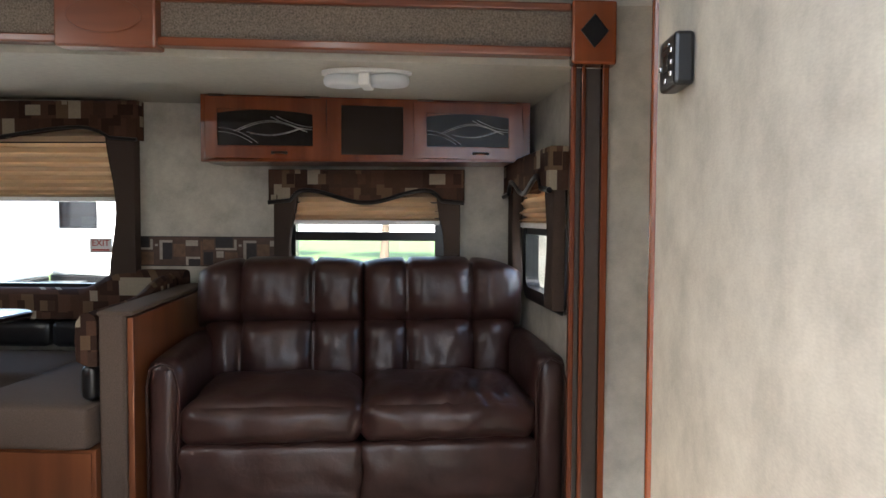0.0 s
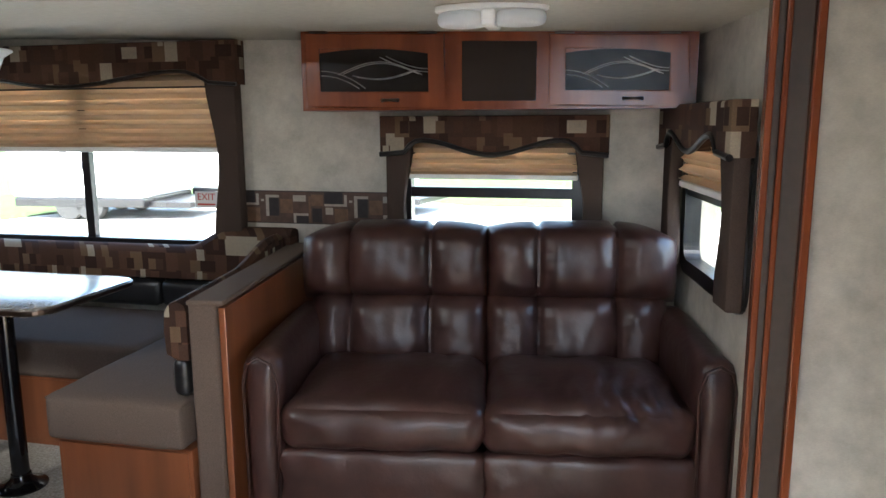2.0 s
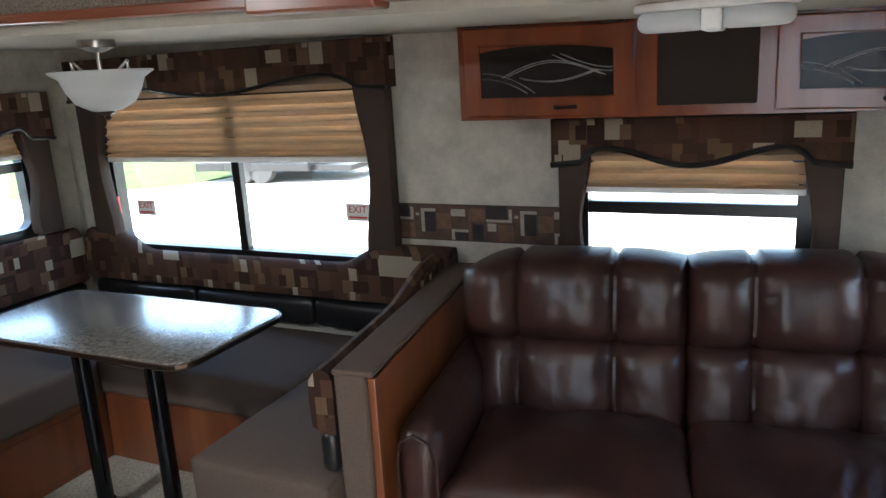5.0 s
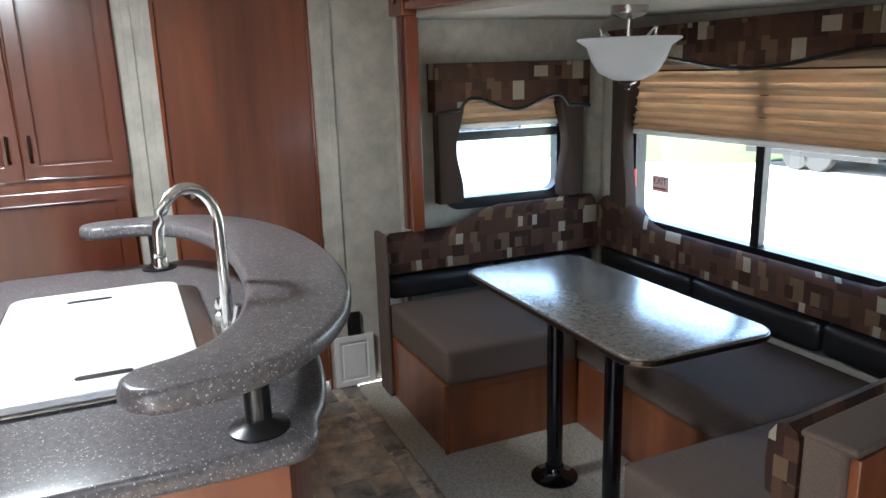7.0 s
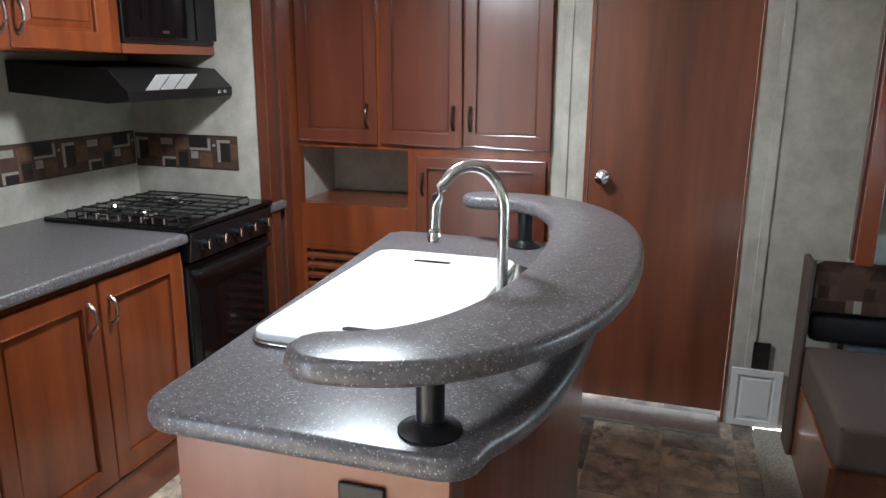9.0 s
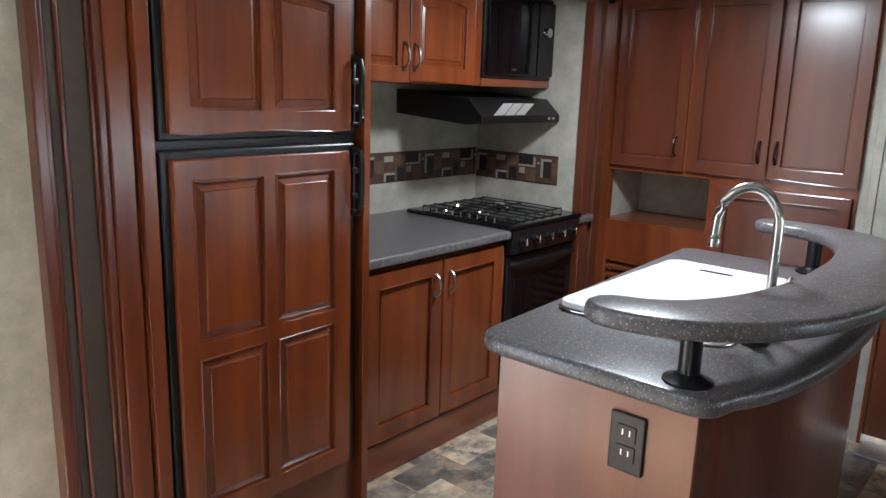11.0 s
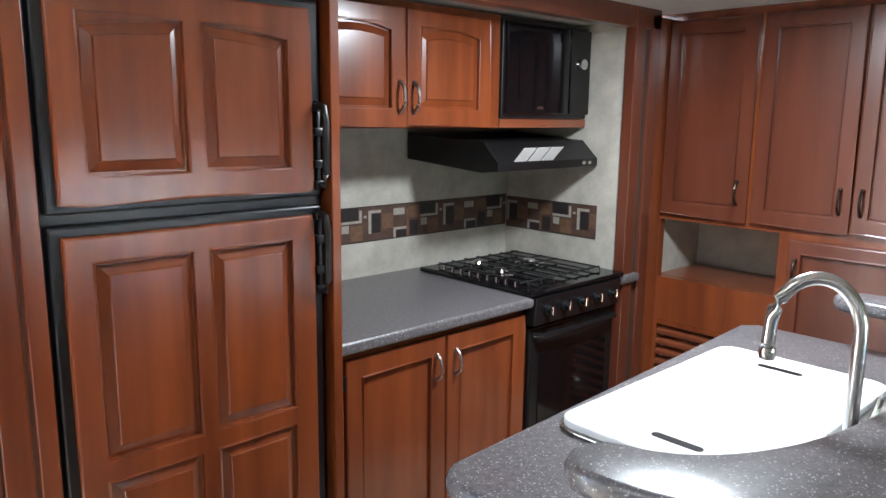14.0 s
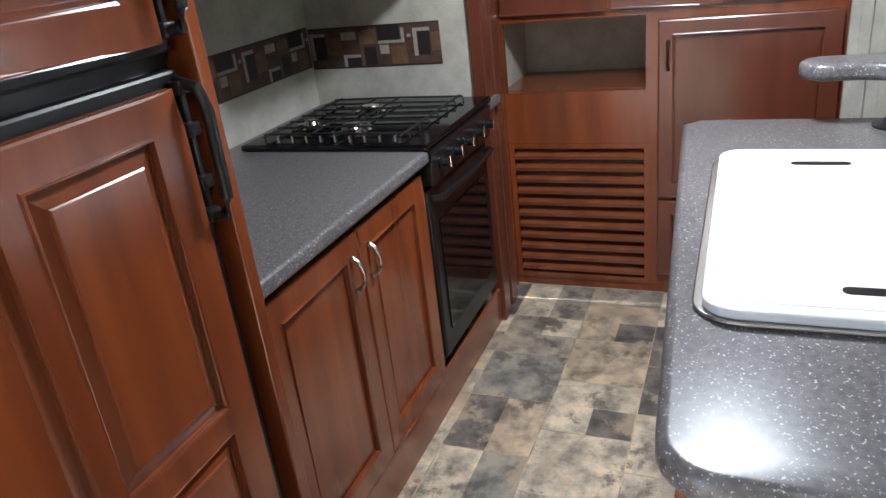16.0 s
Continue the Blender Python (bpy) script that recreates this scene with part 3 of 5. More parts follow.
# slide-out casings
upright_trim("casing_east", 0.69, 0.815, 2.93, 2.90, 1.64, [(0.14, M_CHERRY, -0.02), (0.14, M_BROWNTRIM, -0.008), (0.12, M_CHERRY, -0.02), (0.42, M_BROWNTRIM, -0.004), (0.18, M_CHERRY, -0.03)], "cherry and brown fluted casing of the slide-out opening")
upright_trim("casing_west", -3.165, -3.05, 2.88, 2.84, 1.76, [(0.35, M_CHERRY_D, -0.02), (0.45, M_CHERRY_D, -0.008), (0.2, M_CHERRY, -0.02)], "dark cherry casing of the slide-out opening", 0.80)
upright_trim("casing_kitchen_near", -0.635, -0.405, 0.46, 0.48, 2.0, [(0.26, M_CHERRY, 0.06), (0.09, M_CHERRY_D, 0.05), (0.05, M_CHERRY_D, 0.035), (0.26, M_BROWNTRIM, 0.03), (0.05, M_CHERRY_D, 0.035), (0.11, M_BROWNTRIM, 0.03), (0.06, M_CHERRY_D, 0.038), (0.12, M_CHERRY_D, 0.05)], "dark fluted casing beside the refrigerator")
upright_trim("casing_kitchen_far", -3.15, -2.945, 0.46, 0.47, 2.0, [(0.35, M_CHERRY_D, 0.03), (0.3, M_BROWNTRIM, 0.015), (0.35, M_CHERRY_D, 0.04)], "dark cherry casing beside the range")
# header over the dining slide
hd = thing("slide_header", (-1.2, 2.84, 1.69), "woven fabric slide-out header with cherry rails and corner blocks", "trim")
hd["kind"] = "structure"
LEAN_Z = Matrix.Translation((0, 0, 1.69)) @ Matrix(((1, 0, 0, 0), (0, 1, 0, 0), (-0.033, 0, 1, 0), (0, 0, 0, 1)))
part("fabric_panel", moved(box((-3.03, 2.835, 0.0), (0.68, 2.865, 0.155)), LEAN_Z), M_HEADER, hd)
part("bottom_rail", moved(box((-3.03, 2.81, -0.015), (0.68, 2.868, 0.015), 0.006), LEAN_Z), M_CHERRY_H, hd)
part("top_rail", moved(box((-3.03, 2.815, 0.135), (0.68, 2.862, 0.16), 0.006), LEAN_Z), M_CHERRY_H, hd)
for x0, x1 in ((0.68, 0.825), (-3.19, -3.03)):
    bk = part("corner_block", moved(box((x0, 2.795, -0.04), (x1, 2.868, 0.165), 0.008), LEAN_Z), M_CHERRY, hd)
    c = (x0 + x1) / 2
    part("inlay", moved(prism([(c, 0.01), (c + 0.045, 0.065), (c, 0.12), (c - 0.045, 0.065)], -0.006, Matrix.Translation((0, 2.795, 0)), 0.002), LEAN_Z), M_BLACK, bk)
mb = part("middle_block", moved(box((-1.05, 2.79, -0.03), (-0.70, 2.868, 0.18), 0.008), LEAN_Z), M_CHERRY_H, hd)
part("oval_relief", moved(prism([(-0.875 + 0.13 * math.cos(q * math.pi / 16), 0.075 + 0.06 * math.sin(q * math.pi / 16)) for q in range(32)], -0.006, Matrix.Translation((0, 2.79, 0)), 0.003), LEAN_Z), M_CHERRY_H, mb)
# header over the kitchen slide
structure("kitchen_header", box((-3.15, 0.44, 1.935), (-0.42, 0.50, 2.02), 0.006), M_CHERRY_D, "dark cherry header over the kitchen slide-out", "trim")


# ---- windows ----
def window(name, m, w, h, r, mullion=None, rail=None, label=""):
    """Black rounded frame with panes, in a face's frame from its lower left corner."""
    loc = m.translation
    t = thing(name, loc, label, "window")
    t["kind"] = "structure"
    outer, inner = rounded(-0.02, -0.02, w + 0.02, h + 0.02, r + 0.02), rounded(0.035, 0.035, w - 0.035, h - 0.035, r)
    bm = bmesh.new()
    n = len(outer)
    rows = [[bm.verts.new((x, y, z)) for x, z in pts] for pts, y in ((inner, -0.012), (outer, -0.012), (outer, 0.05), (inner, 0.05))]
    for i in range(n):
        j = (i + 1) % n
        for a in range(4):
            p, q = rows[a], rows[(a + 1) % 4]
            bm.faces.new((p[i], p[j], q[j], q[i]))
    part("window_frame", moved(bm, m), M_BLACK, t)
    if mullion:
        part("mullion", moved(box((mullion - 0.022, -0.008, 0.03), (mullion + 0.022, 0.03, h - 0.03), 0.003), m), M_BLACK, t)
        cuts = [(0.03, 0.03, mullion - 0.02, h - 0.03), (mullion + 0.02, 0.03, w - 0.03, h - 0.03)]
    elif rail:
        part("rail", moved(box((0.03, -0.008, rail - 0.022), (w - 0.03, 0.03, rail + 0.022), 0.003), m), M_BLACK, t)
        cuts = [(0.03, 0.03, w - 0.03, rail - 0.02), (0.03, rail + 0.02, w - 0.03, h - 0.03)]
    else:
        cuts = [(0.03, 0.03, w - 0.03, h - 0.03)]
    for a, b, c, d in cuts:
        g = part("pane", moved(box((a, 0.018, b), (c, 0.022, d)), m), M_GLASS, t, "clear glass")
        g.visible_shadow = False
    return t


big = window("window_1", face_pose(BIG[0], YB, BIG[1], "-y"), BIG[2] - BIG[0], BIG[3] - BIG[1], 0.06, mullion=0.80, label="black-framed sliding window over the dinette")
window("window_2", face_pose(SOFAW[0], YB, SOFAW[1], "-y"), SOFAW[2] - SOFAW[0], SOFAW[3] - SOFAW[1], 0.05, rail=0.408, label="black-framed window behind the sofa")
window("window_3", face_pose(XL, LEFTW[0], LEFTW[1], "+x"), LEFTW[2] - LEFTW[0], LEFTW[3] - LEFTW[1], 0.06, rail=0.335, label="small black-framed window beside the dinette")
window("window_4", EAST @ face_pose(XR, RIGHTW[2], RIGHTW[1], "-x"), RIGHTW[2] - RIGHTW[0], RIGHTW[3] - RIGHTW[1], 0.06, rail=0.30, label="small black-framed window beside the sofa")
part("emergency_latch", box((-2.925, 3.935, 0.93), (-2.90, 3.955, 1.02), 0.005), M_RED, big, "red emergency latch")


def lettering(body, size, m, mat, parent):
    cu = bpy.data.curves.new("text", "FONT")
    cu.body, cu.size, cu.extrude, cu.align_x, cu.align_y = body, size, 0.0006, "CENTER", "CENTER"
    tmp = bpy.data.objects.new("text", cu)
    me = bpy.data.meshes.new_from_object(tmp)
    bpy.data.objects.remove(tmp)
    bm = bmesh.new()
    bm.from_mesh(me)
    bm.transform(m @ Matrix.Rotation(radians(90), 4, "X"))
    return part("lettering", bm, mat, parent)


for x, z in ((-2.76, 0.96), (-1.53, 0.972)):
    st = thing("exit_sticker", (x, 3.986, z), "white exit sticker with red letters on the window glass", "sticker", "exit stickers")
    part("sheet", box((x - 0.058, 3.9845, z - 0.038), (x + 0.058, 3.9865, z + 0.038)), M_WHITE, st)
    lettering("EXIT", 0.045, Matrix.Translation((x, 3.983, z + 0.012)), M_RED, st)
    part("text_bar", box((x - 0.045, 3.9825, z - 0.026), (x + 0.045, 3.9838, z - 0.018)), M_RED, st)


def valance(m, w, top, drop, low_l, low_r, panel, label, depth=0.09, amp=1.0, piping=M_BLACK, side=True):
    """Padded window valance: patterned header board and two plain side panels, from the wall (local y = 0) outwards."""
    t = thing("window_valance", m @ Vector((w / 2, 0, top)), label, "valance", "window valances")
    k = 28
    edge = []
    for i in range(k + 1):
        u = panel * 0.75 + (w - 1.5 * panel) * i / k
        s = 2 * i / k - 1
        r = abs(s)
        rise = 0.03 * (1 - math.cos(math.pi * min(r / 0.8, 1))) - 0.03 if r < 0.8 else 0.03 - 0.05 * ((r - 0.8) / 0.2) ** 2
        edge.append((u, top - drop + amp * rise))
    pts = [(-0.02, top - drop - 0.03 * amp), *edge, (w + 0.02, top - drop - 0.03 * amp), (w + 0.02, top), (-0.02, top)]
    part("header_board", moved(prism(pts, depth, Matrix.Translation((0, -depth - 0.02, 0)), 0.008), m), M_PATTERN, t, "brown and cream block-pattern fabric", smooth=True)
    part("piping", moved(tube([(x, -depth - 0.018, z) for x, z in pts[:k + 3]], 0.011 if depth < 0.08 else 0.009, 8), m), piping, t, smooth=True)
    for right, low in ((False, low_l), (True, low_r)):
        inner = []
        for i in range(17):
            q = i / 16
            z = top - drop + 0.02 + q * (low - top + drop - 0.02)
            inner.append((panel * (0.86 + 0.14 * math.cos(q * 2.2 * math.pi) - 0.10 * q), z))
        pts2 = [(0, top - drop + 0.02), *inner, (0, low)]
        if right:
            pts2 = [(w - x, z) for x, z in pts2]
        part("side_panel", moved(prism(pts2, depth - 0.025, Matrix.Translation((0, -depth, 0)), 0.008), m), M_PANELFAB, t, "plain dark brown fabric", smooth=True)
    return t


valance(face_pose(-3.02, YB, 0, "-y"), 1.72, 1.683, 0.16, 0.76, 0.72, 0.15, "patterned padded valance over the dinette window")
valance(face_pose(-0.62, YB, 0, "-y"), 0.91, 1.352, 0.13, 0.66, 0.66, 0.115, "patterned padded valance over the sofa window", 0.07)
valance(face_pose(XL, 2.99, 0, "+x"), 0.80, 1.55, 0.19, 0.90, 0.88, 0.14, "patterned padded valance on the small dinette window", 0.10)
valance(EAST @ face_pose(XR, 3.945, 0, "-x"), 0.87, 1.385, 0.13, 0.78, 0.78, 0.14, "patterned padded valance beside the sofa", 0.075)


def pleated_shade(m, w, top, bottom, label):
    t = thing("pleated_shade", m @ Vector((w / 2, 0, bottom)), label, "blind", "pleated shades")
    n = max(8, int((top - bottom) / 0.021))
    bm = bmesh.new()
    prev = None
    for i in range(n + 1):
        z = top + (bottom - top) * (1 - (1 - i / n) ** 1.35)
        y = (-0.042 if i % 2 else -0.008) + 0.003 * math.sin(1.7 * i)
        cur = [bm.verts.new(m @ Vector(p)) for p in ((0, y, z), (w, y, z), (w, y + 0.0015, z), (0, y + 0.0015, z))]
        if prev:
            for a in range(4):
                b = (a + 1) % 4
                bm.faces.new((prev[a], prev[b], cur[b], cur[a]))
        else:
            bm.faces.new(cur)
        prev = cur
    bm.faces.new(prev)
    # the cloth doubles over at each fold
    for i in range(1, n, 2):
        z = top + (bottom - top) * (1 - (1 - i / n) ** 1.35)
        low = max(bottom, z - 0.55 * (top - bottom) * 2 / n)
        add_flap = [bm.verts.new(m @ Vector(p)) for p in ((0.002, -0.010, z), (w - 0.002, -0.010, z), (w - 0.002, -0.007, low), (0.002, -0.007, low))]
        bm.faces.new(add_flap)
        bm.faces.new([bm.verts.new(v.co + m.to_3x3() @ Vector((0, 0.004, 0))) for v in add_flap])
    part("pleats", bm, M_SHADE, t, "tan pleated cloth")
    part("bottom_rail", moved(box((-0.004, -0.034, bottom - 0.022), (w + 0.004, -0.006, bottom + 0.002), 0.005), m), M_WHITE, t, "white bottom rail")


pleated_shade(face_pose(-2.965, YB, 0, "-y"), 1.575, 1.60, 1.215, "half-lowered tan pleated shade in the dinette window")
pleated_shade(face_pose(-0.545, YB, 0, "-y"), 0.73, 1.30, 1.108, "half-lowered tan pleated shade behind the sofa")
pleated_shade(face_pose(XL, 3.08, 0, "+x"), 0.63, 1.45, 1.265, "half-lowered tan pleated shade in the small window")
pleated_shade(EAST @ face_pose(XR, 3.85, 0, "-x"), 0.72, 1.33, 1.10, "half-lowered tan pleated shade beside the sofa")


# ---- cabinet doors and handles ----
def pull(m, u, v, length, parent, mat, horizontal=False):
    """Bowed bar handle whose middle stands off the face."""
    pts = []
    for i in range(13):
        q = i / 12
        s = (q - 0.5) * length
        out = -0.004 - 0.026 * math.sin(math.pi * q) ** 0.6
        pts.append(m @ Vector((u + s, out, v) if horizontal else (u, out, v + s)))
    bm = tube(pts, lambda q: 0.0045 + 0.002 * abs(2 * q - 1), 8)
    for e in (-0.5, 0.5):
        c = (u + e * length, v) if horizontal else (u, v + e * length)
        add = bmesh.ops.create_uvsphere(bm, u_segments=8, v_segments=6, radius=0.008)["verts"]
        bmesh.ops.transform(bm, matrix=m @ Matrix.Translation((c[0], -0.005, c[1])), verts=add)
    return part("handle", bm, mat, parent, smooth=True)


def panel_door(m, u0, v0, u1, v1, parent, mat, panels=None, arch=0.0, stile=0.055, name="door", thick=0.02, raised=True):
    """Framed door: stiles and rails round one or more bevelled panels (shares of the inside)."""
    panels = panels or [(0, 0, 1, 1)]
    bm = bmesh.new()
    iu0, iu1, iv0, iv1 = u0 + stile, u1 - stile, v0 + stile, v1 - stile
    holes = [(iu0 + a * (iu1 - iu0), iv0 + b * (iv1 - iv0), iu0 + c * (iu1 - iu0), iv0 + d * (iv1 - iv0)) for a, b, c, d in panels]
    frame_bm = wall_with_holes(Matrix.Translation((u0, -thick, v0)), u1 - u0, v1 - v0, thick - 0.002, [(a - u0, b - v0, c - u0, d - v0) for a, b, c, d in holes])
    sharp = [e for e in frame_bm.edges if len(e.link_faces) == 2 and e.calc_face_angle(0) > 1 and max(v.co.y for v in e.verts) < -thick + 0.001]
    bmesh.ops.bevel(frame_bm, geom=sharp, offset=0.006, segments=2, affect="EDGES", profile=0.5)
    d = part(name, moved(frame_bm, m), mat, parent)
    for i, (a, b, c, e) in enumerate(holes):
        lip = 0.032 if raised else 0.004
        bm = bmesh.new()
        k = 10

        def ring(inset, y):
            pts = [(a + inset, b + inset), (c - inset, b + inset)]
            for q in range(k + 1):
                uu = c - inset + (a - c + 2 * inset) * q / k
                share = (uu - u0) / (u1 - u0)
                z = e - inset - arch * (2 * share - 1) ** 2
                pts.append((uu, z))
            return [bm.verts.new((x, y, z)) for x, z in pts]
        # a groove runs round the raised field
        rs = [ring(-0.001, -thick * 0.35), ring(0.006, -thick * 0.35)]
        rs += [ring(lip - 0.004, -thick * 0.72), ring(lip - 0.0025, -thick * 0.9), ring(lip, -thick * 0.98)] if raised else [ring(lip, -thick * 0.35)]
        for p, q in zip(rs, rs[1:]):
            for x in range(len(p)):
                y = (x + 1) % len(p)
                bm.faces.new((p[x], p[y], q[y], q[x]))
        bm.faces.new(rs[-1])
        back = ring(-0.001, -0.002)
        for x in range(len(back)):
            y = (x + 1) % len(back)
            bm.faces.new((rs[0][x], rs[0][y], back[y], back[x]))
        if arch:
            top = [bm.verts.new((uu, yy, zz)) for yy in (-thick + 0.0005, -0.003) for uu, zz in
                   [(c + 0.001 + (a - c - 0.002) * q / k, e + 0.001 - arch * (2 * ((c + (a - c) * q / k) - u0) / (u1 - u0) - 1) ** 2) for q in range(k + 1)]]
            n = k + 1
            hi = [bm.verts.new((c + 0.001 + (a - c - 0.002) * q / k, -thick + 0.0005, e + 0.001)) for q in range(n)]
            for q in range(k):
                bm.faces.new((top[q], top[q + 1], top[n + q + 1], top[n + q]))
                bm.faces.new((hi[q], hi[q + 1], top[q + 1], top[q]))
        part("panel", moved(bm, m), mat, d)
    return d


# ---- kitchen ----


fr = thing("refrigerator", (-1.05, 0.2, 0.0), "black two-door refrigerator with cherry raised-panel fronts", "refrigerator")
part("body", box((-1.40, YK + 0.02, 0.18), (-0.685, 0.525, 1.93), 0.006), M_BLACK, fr, "black case")
FF = face_pose(0, 0.535, 0, "+y")
for z0, z1, arch, pans in ((1.372, 1.835, 0.035, [(0, 0, 0.455, 1), (0.545, 0, 1, 1)]),
                           (0.20, 1.303, 0.0, [(0, 0.526, 0.455, 1), (0.545, 0.526, 1, 1), (0, 0, 0.455, 0.471), (0.545, 0, 1, 0.471)])):
    part("door_rim", box((-1.385, 0.527, z0 - 0.022), (-0.695, 0.55, z1 + 0.022), 0.006), M_BLACK, fr)
    d = panel_door(face_pose(0, 0.552, 0, "+y"), 0.718, z0, 1.340, z1, fr, M_CHERRY, pans, arch, 0.062)
    hz = z0 + 0.02 if arch else z1 - 0.2
    bm = tube([(-1.366, 0.556, hz - 0.015), (-1.366, 0.592, hz - 0.008), (-1.366, 0.604, hz + 0.02), (-1.366, 0.606, hz + 0.16), (-1.366, 0.596, hz + 0.195), (-1.366, 0.556, hz + 0.205)], 0.0095, 10)
    for z in (hz - 0.02, hz + 0.035, hz + 0.12, hz + 0.185):
        add_box(bm, (-1.380, 0.552, z), (-1.352, 0.575, z + 0.022), 0.004)
    add_box(bm, (-1.378, 0.553, hz), (-1.366, 0.562, hz + 0.19), 0.003)
    part("handle", bm, M_BLACK, d, "black plastic grip", smooth=True)
part("name_plate", box((-1.08, 0.55, 1.852), (-1.01, 0.554, 1.862)), M_NICKEL, fr)
part("top_grille", box((-1.40, 0.50, 1.872), (-0.685, 0.56, 1.93), 0.006), M_BLACK, fr)
fs = thing("refrigerator_surround", (-1.415, 0.3, 0), "cherry end panel and plinth beside the refrigerator", "panel")
part("end_panel", box((-1.432, YK + 0.01, 0.0), (-1.403, 0.575, 1.93), 0.003), M_CHERRY, fs)
part("plinth", box((-1.402, 0.30, 0.0), (-0.66, 0.535, 0.17), 0.004), M_CHERRY_H, fs)
part("near_stile", box((-0.683, 0.30, 0.0), (-0.642, 0.56, 1.93), 0.003), M_CHERRY, fs)

bc = thing("base_cabinet", (-1.88, 0.15, 0), "cherry two-door base cabinet with a plinth", "cabinet")
part("body", box((-2.33, YK + 0.01, 0.0), (-1.434, 0.478, 0.845), 0.002), M_CHERRY, bc)
part("plinth", box((-2.955, 0.479, 0.002), (-1.434, 0.492, 0.145), 0.004), M_CHERRY_H, bc)
for u0, u1, hu in ((1.495, 1.905, 1.865), (1.915, 2.315, 1.955)):
    d = panel_door(face_pose(0, 0.481, 0, "+y"), u0, 0.16, u1, 0.835, bc, M_CHERRY, None, 0, 0.062, raised=False)
    pull(face_pose(0, 0.501, 0, "+y"), hu, 0.735, 0.085, d, M_PULL)
for z in (0.24, 0.74):
    part("hinge", box((-1.496, 0.482, z), (-1.486, 0.503, z + 0.05), 0.002), M_BLACK, bc)

ct = thing("countertop", (-2.2, 0.17, 0.86), "dark grey speckled laminate countertop", "countertop")
bm = slab([(-2.335, 0.525), (-2.335, -0.10), (-2.905, -0.10), (-2.905, 0.525), (-3.05, 0.525), (-3.05, 0.50), (-2.957, 0.46), (-2.957, YK + 0.002), (-1.436, YK + 0.002), (-1.436, 0.525)], 0.862, 0.902, 0.012)
part("top", bm, M_COUNTER, ct)

# range
rg = thing("gas_range", (-2.62, 0.2, 0), "black three-burner gas range with oven", "range")
part("body", box((-2.902, -0.09, 0.15), (-2.338, 0.47, 0.885), 0.004), M_BLACK, rg)
part("cooktop", box((-2.925, -0.11, 0.903), (-2.32, 0.53, 0.922), 0.007), M_BLACKGLOSS, rg)
od = part("oven_door", box((-2.895, 0.472, 0.20), (-2.345, 0.505, 0.775), 0.008), M_BLACK, rg)
part("oven_window", box((-2.84, 0.506, 0.28), (-2.40, 0.509, 0.66), 0.001), M_BLACKGLOSS, od)
part("door_handle", tube([(-2.87, 0.506, 0.742), (-2.86, 0.535, 0.745), (-2.62, 0.545, 0.745), (-2.38, 0.535, 0.745), (-2.37, 0.506, 0.742)], 0.011, 8), M_BLACK, od, smooth=True)
cp = part("control_panel", prism([(0.47, 0.785), (0.525, 0.79), (0.535, 0.898), (0.47, 0.898)], 0.556, Matrix.Translation((-2.898, 0, 0)) @ Matrix(((0, 1, 0, 0), (1, 0, 0, 0), (0, 0, 1, 0), (0, 0, 0, 1))), 0.003), M_BLACK, rg)
for i in range(5):
    x = -2.41 - 0.105 * i
    k = lathe([(0.0, 0), (0.02, 0), (0.02, 0.006), (0.014, 0.01), (0.013, 0.03), (0.0, 0.031)], (0, 0, 0), 16)
    k.transform(pose(x, 0.53, 0.845, -90, 0, 0))
    kn = part("knob", k, M_BLACK, cp, smooth=True)
    part("knob_cap", box((x - 0.006, 0.5605, 0.830), (x + 0.006, 0.565, 0.866), 0.002), M_BRASS, kn)
for cx, cy, s in ((-2.50, 0.20, 1.0), (-2.55, 0.02, 0.8), (-2.76, 0.14, 1.0)):
    part("burner", lathe([(0.068 * s, 0), (0.062 * s, 0.006), (0.036 * s, 0.008), (0.03 * s, 0.018), (0.0001, 0.02)], (cx, cy, 0.922), 20), M_BRASS, rg, "chrome burner bowl", smooth=True)
gr = part("grate", bmesh.new(), M_IRON, rg, "black cast-iron grate")
for i in range(7):
    x = -2.39 - 0.078 * i
    part("grate_bar", tube([(x, -0.06, 0.924), (x, -0.058, 0.938), (x, 0.2, 0.940), (x, 0.448, 0.938), (x, 0.45, 0.924)], 0.0035, 6), M_IRON, gr)
for y in (-0.04, 0.11, 0.20, 0.43):
    part("grate_bar", tube([(-2.36, y, 0.937), (-2.88, y, 0.937)], 0.0035, 6), M_IRON, gr)
for i in range(9):
    part("foot_tab", box((-2.352, 0.02 + 0.05 * i, 0.923), (-2.341, 0.028 + 0.05 * i, 0.946), 0.001), M_BRASS, gr)

# upper cabinet, microwave, hood
uc = thing("upper_cabinet", (-1.9, 0.0, 1.52), "orange-toned cherry wall cabinet with arched doors", "cabinet")
part("body", box((-2.40, YK + 0.002, 1.525), (-1.434, 0.262, 1.95), 0.003), M_CHERRY, uc)
for u0, u1, hu in ((1.50, 1.907, 1.882), (1.917, 2.325, 1.945)):
    d = panel_door(face_pose(0, 0.264, 0, "+y"), u0, 1.535, u1, 1.925, uc, M_CHERRY, None, 0.04, 0.06)
    pull(face_pose(0, 0.284, 0, "+y"), hu, 1.63, 0.10, d, M_PULL)
mwc = thing("microwave_cabinet", (-2.68, 0.0, 1.52), "cherry housing round the microwave", "cabinet")
part("bottom_shelf", box((-2.956, YK + 0.002, 1.525), (-2.402, 0.266, 1.56), 0.003), M_CHERRY_H, mwc)
part("back_panel", box((-2.956, YK + 0.002, 1.562), (-2.402, YK + 0.02, 1.95)), M_CHERRY, mwc)
mw = thing("microwave", (-2.68, 0.05, 1.562), "black built-in microwave oven", "microwave")
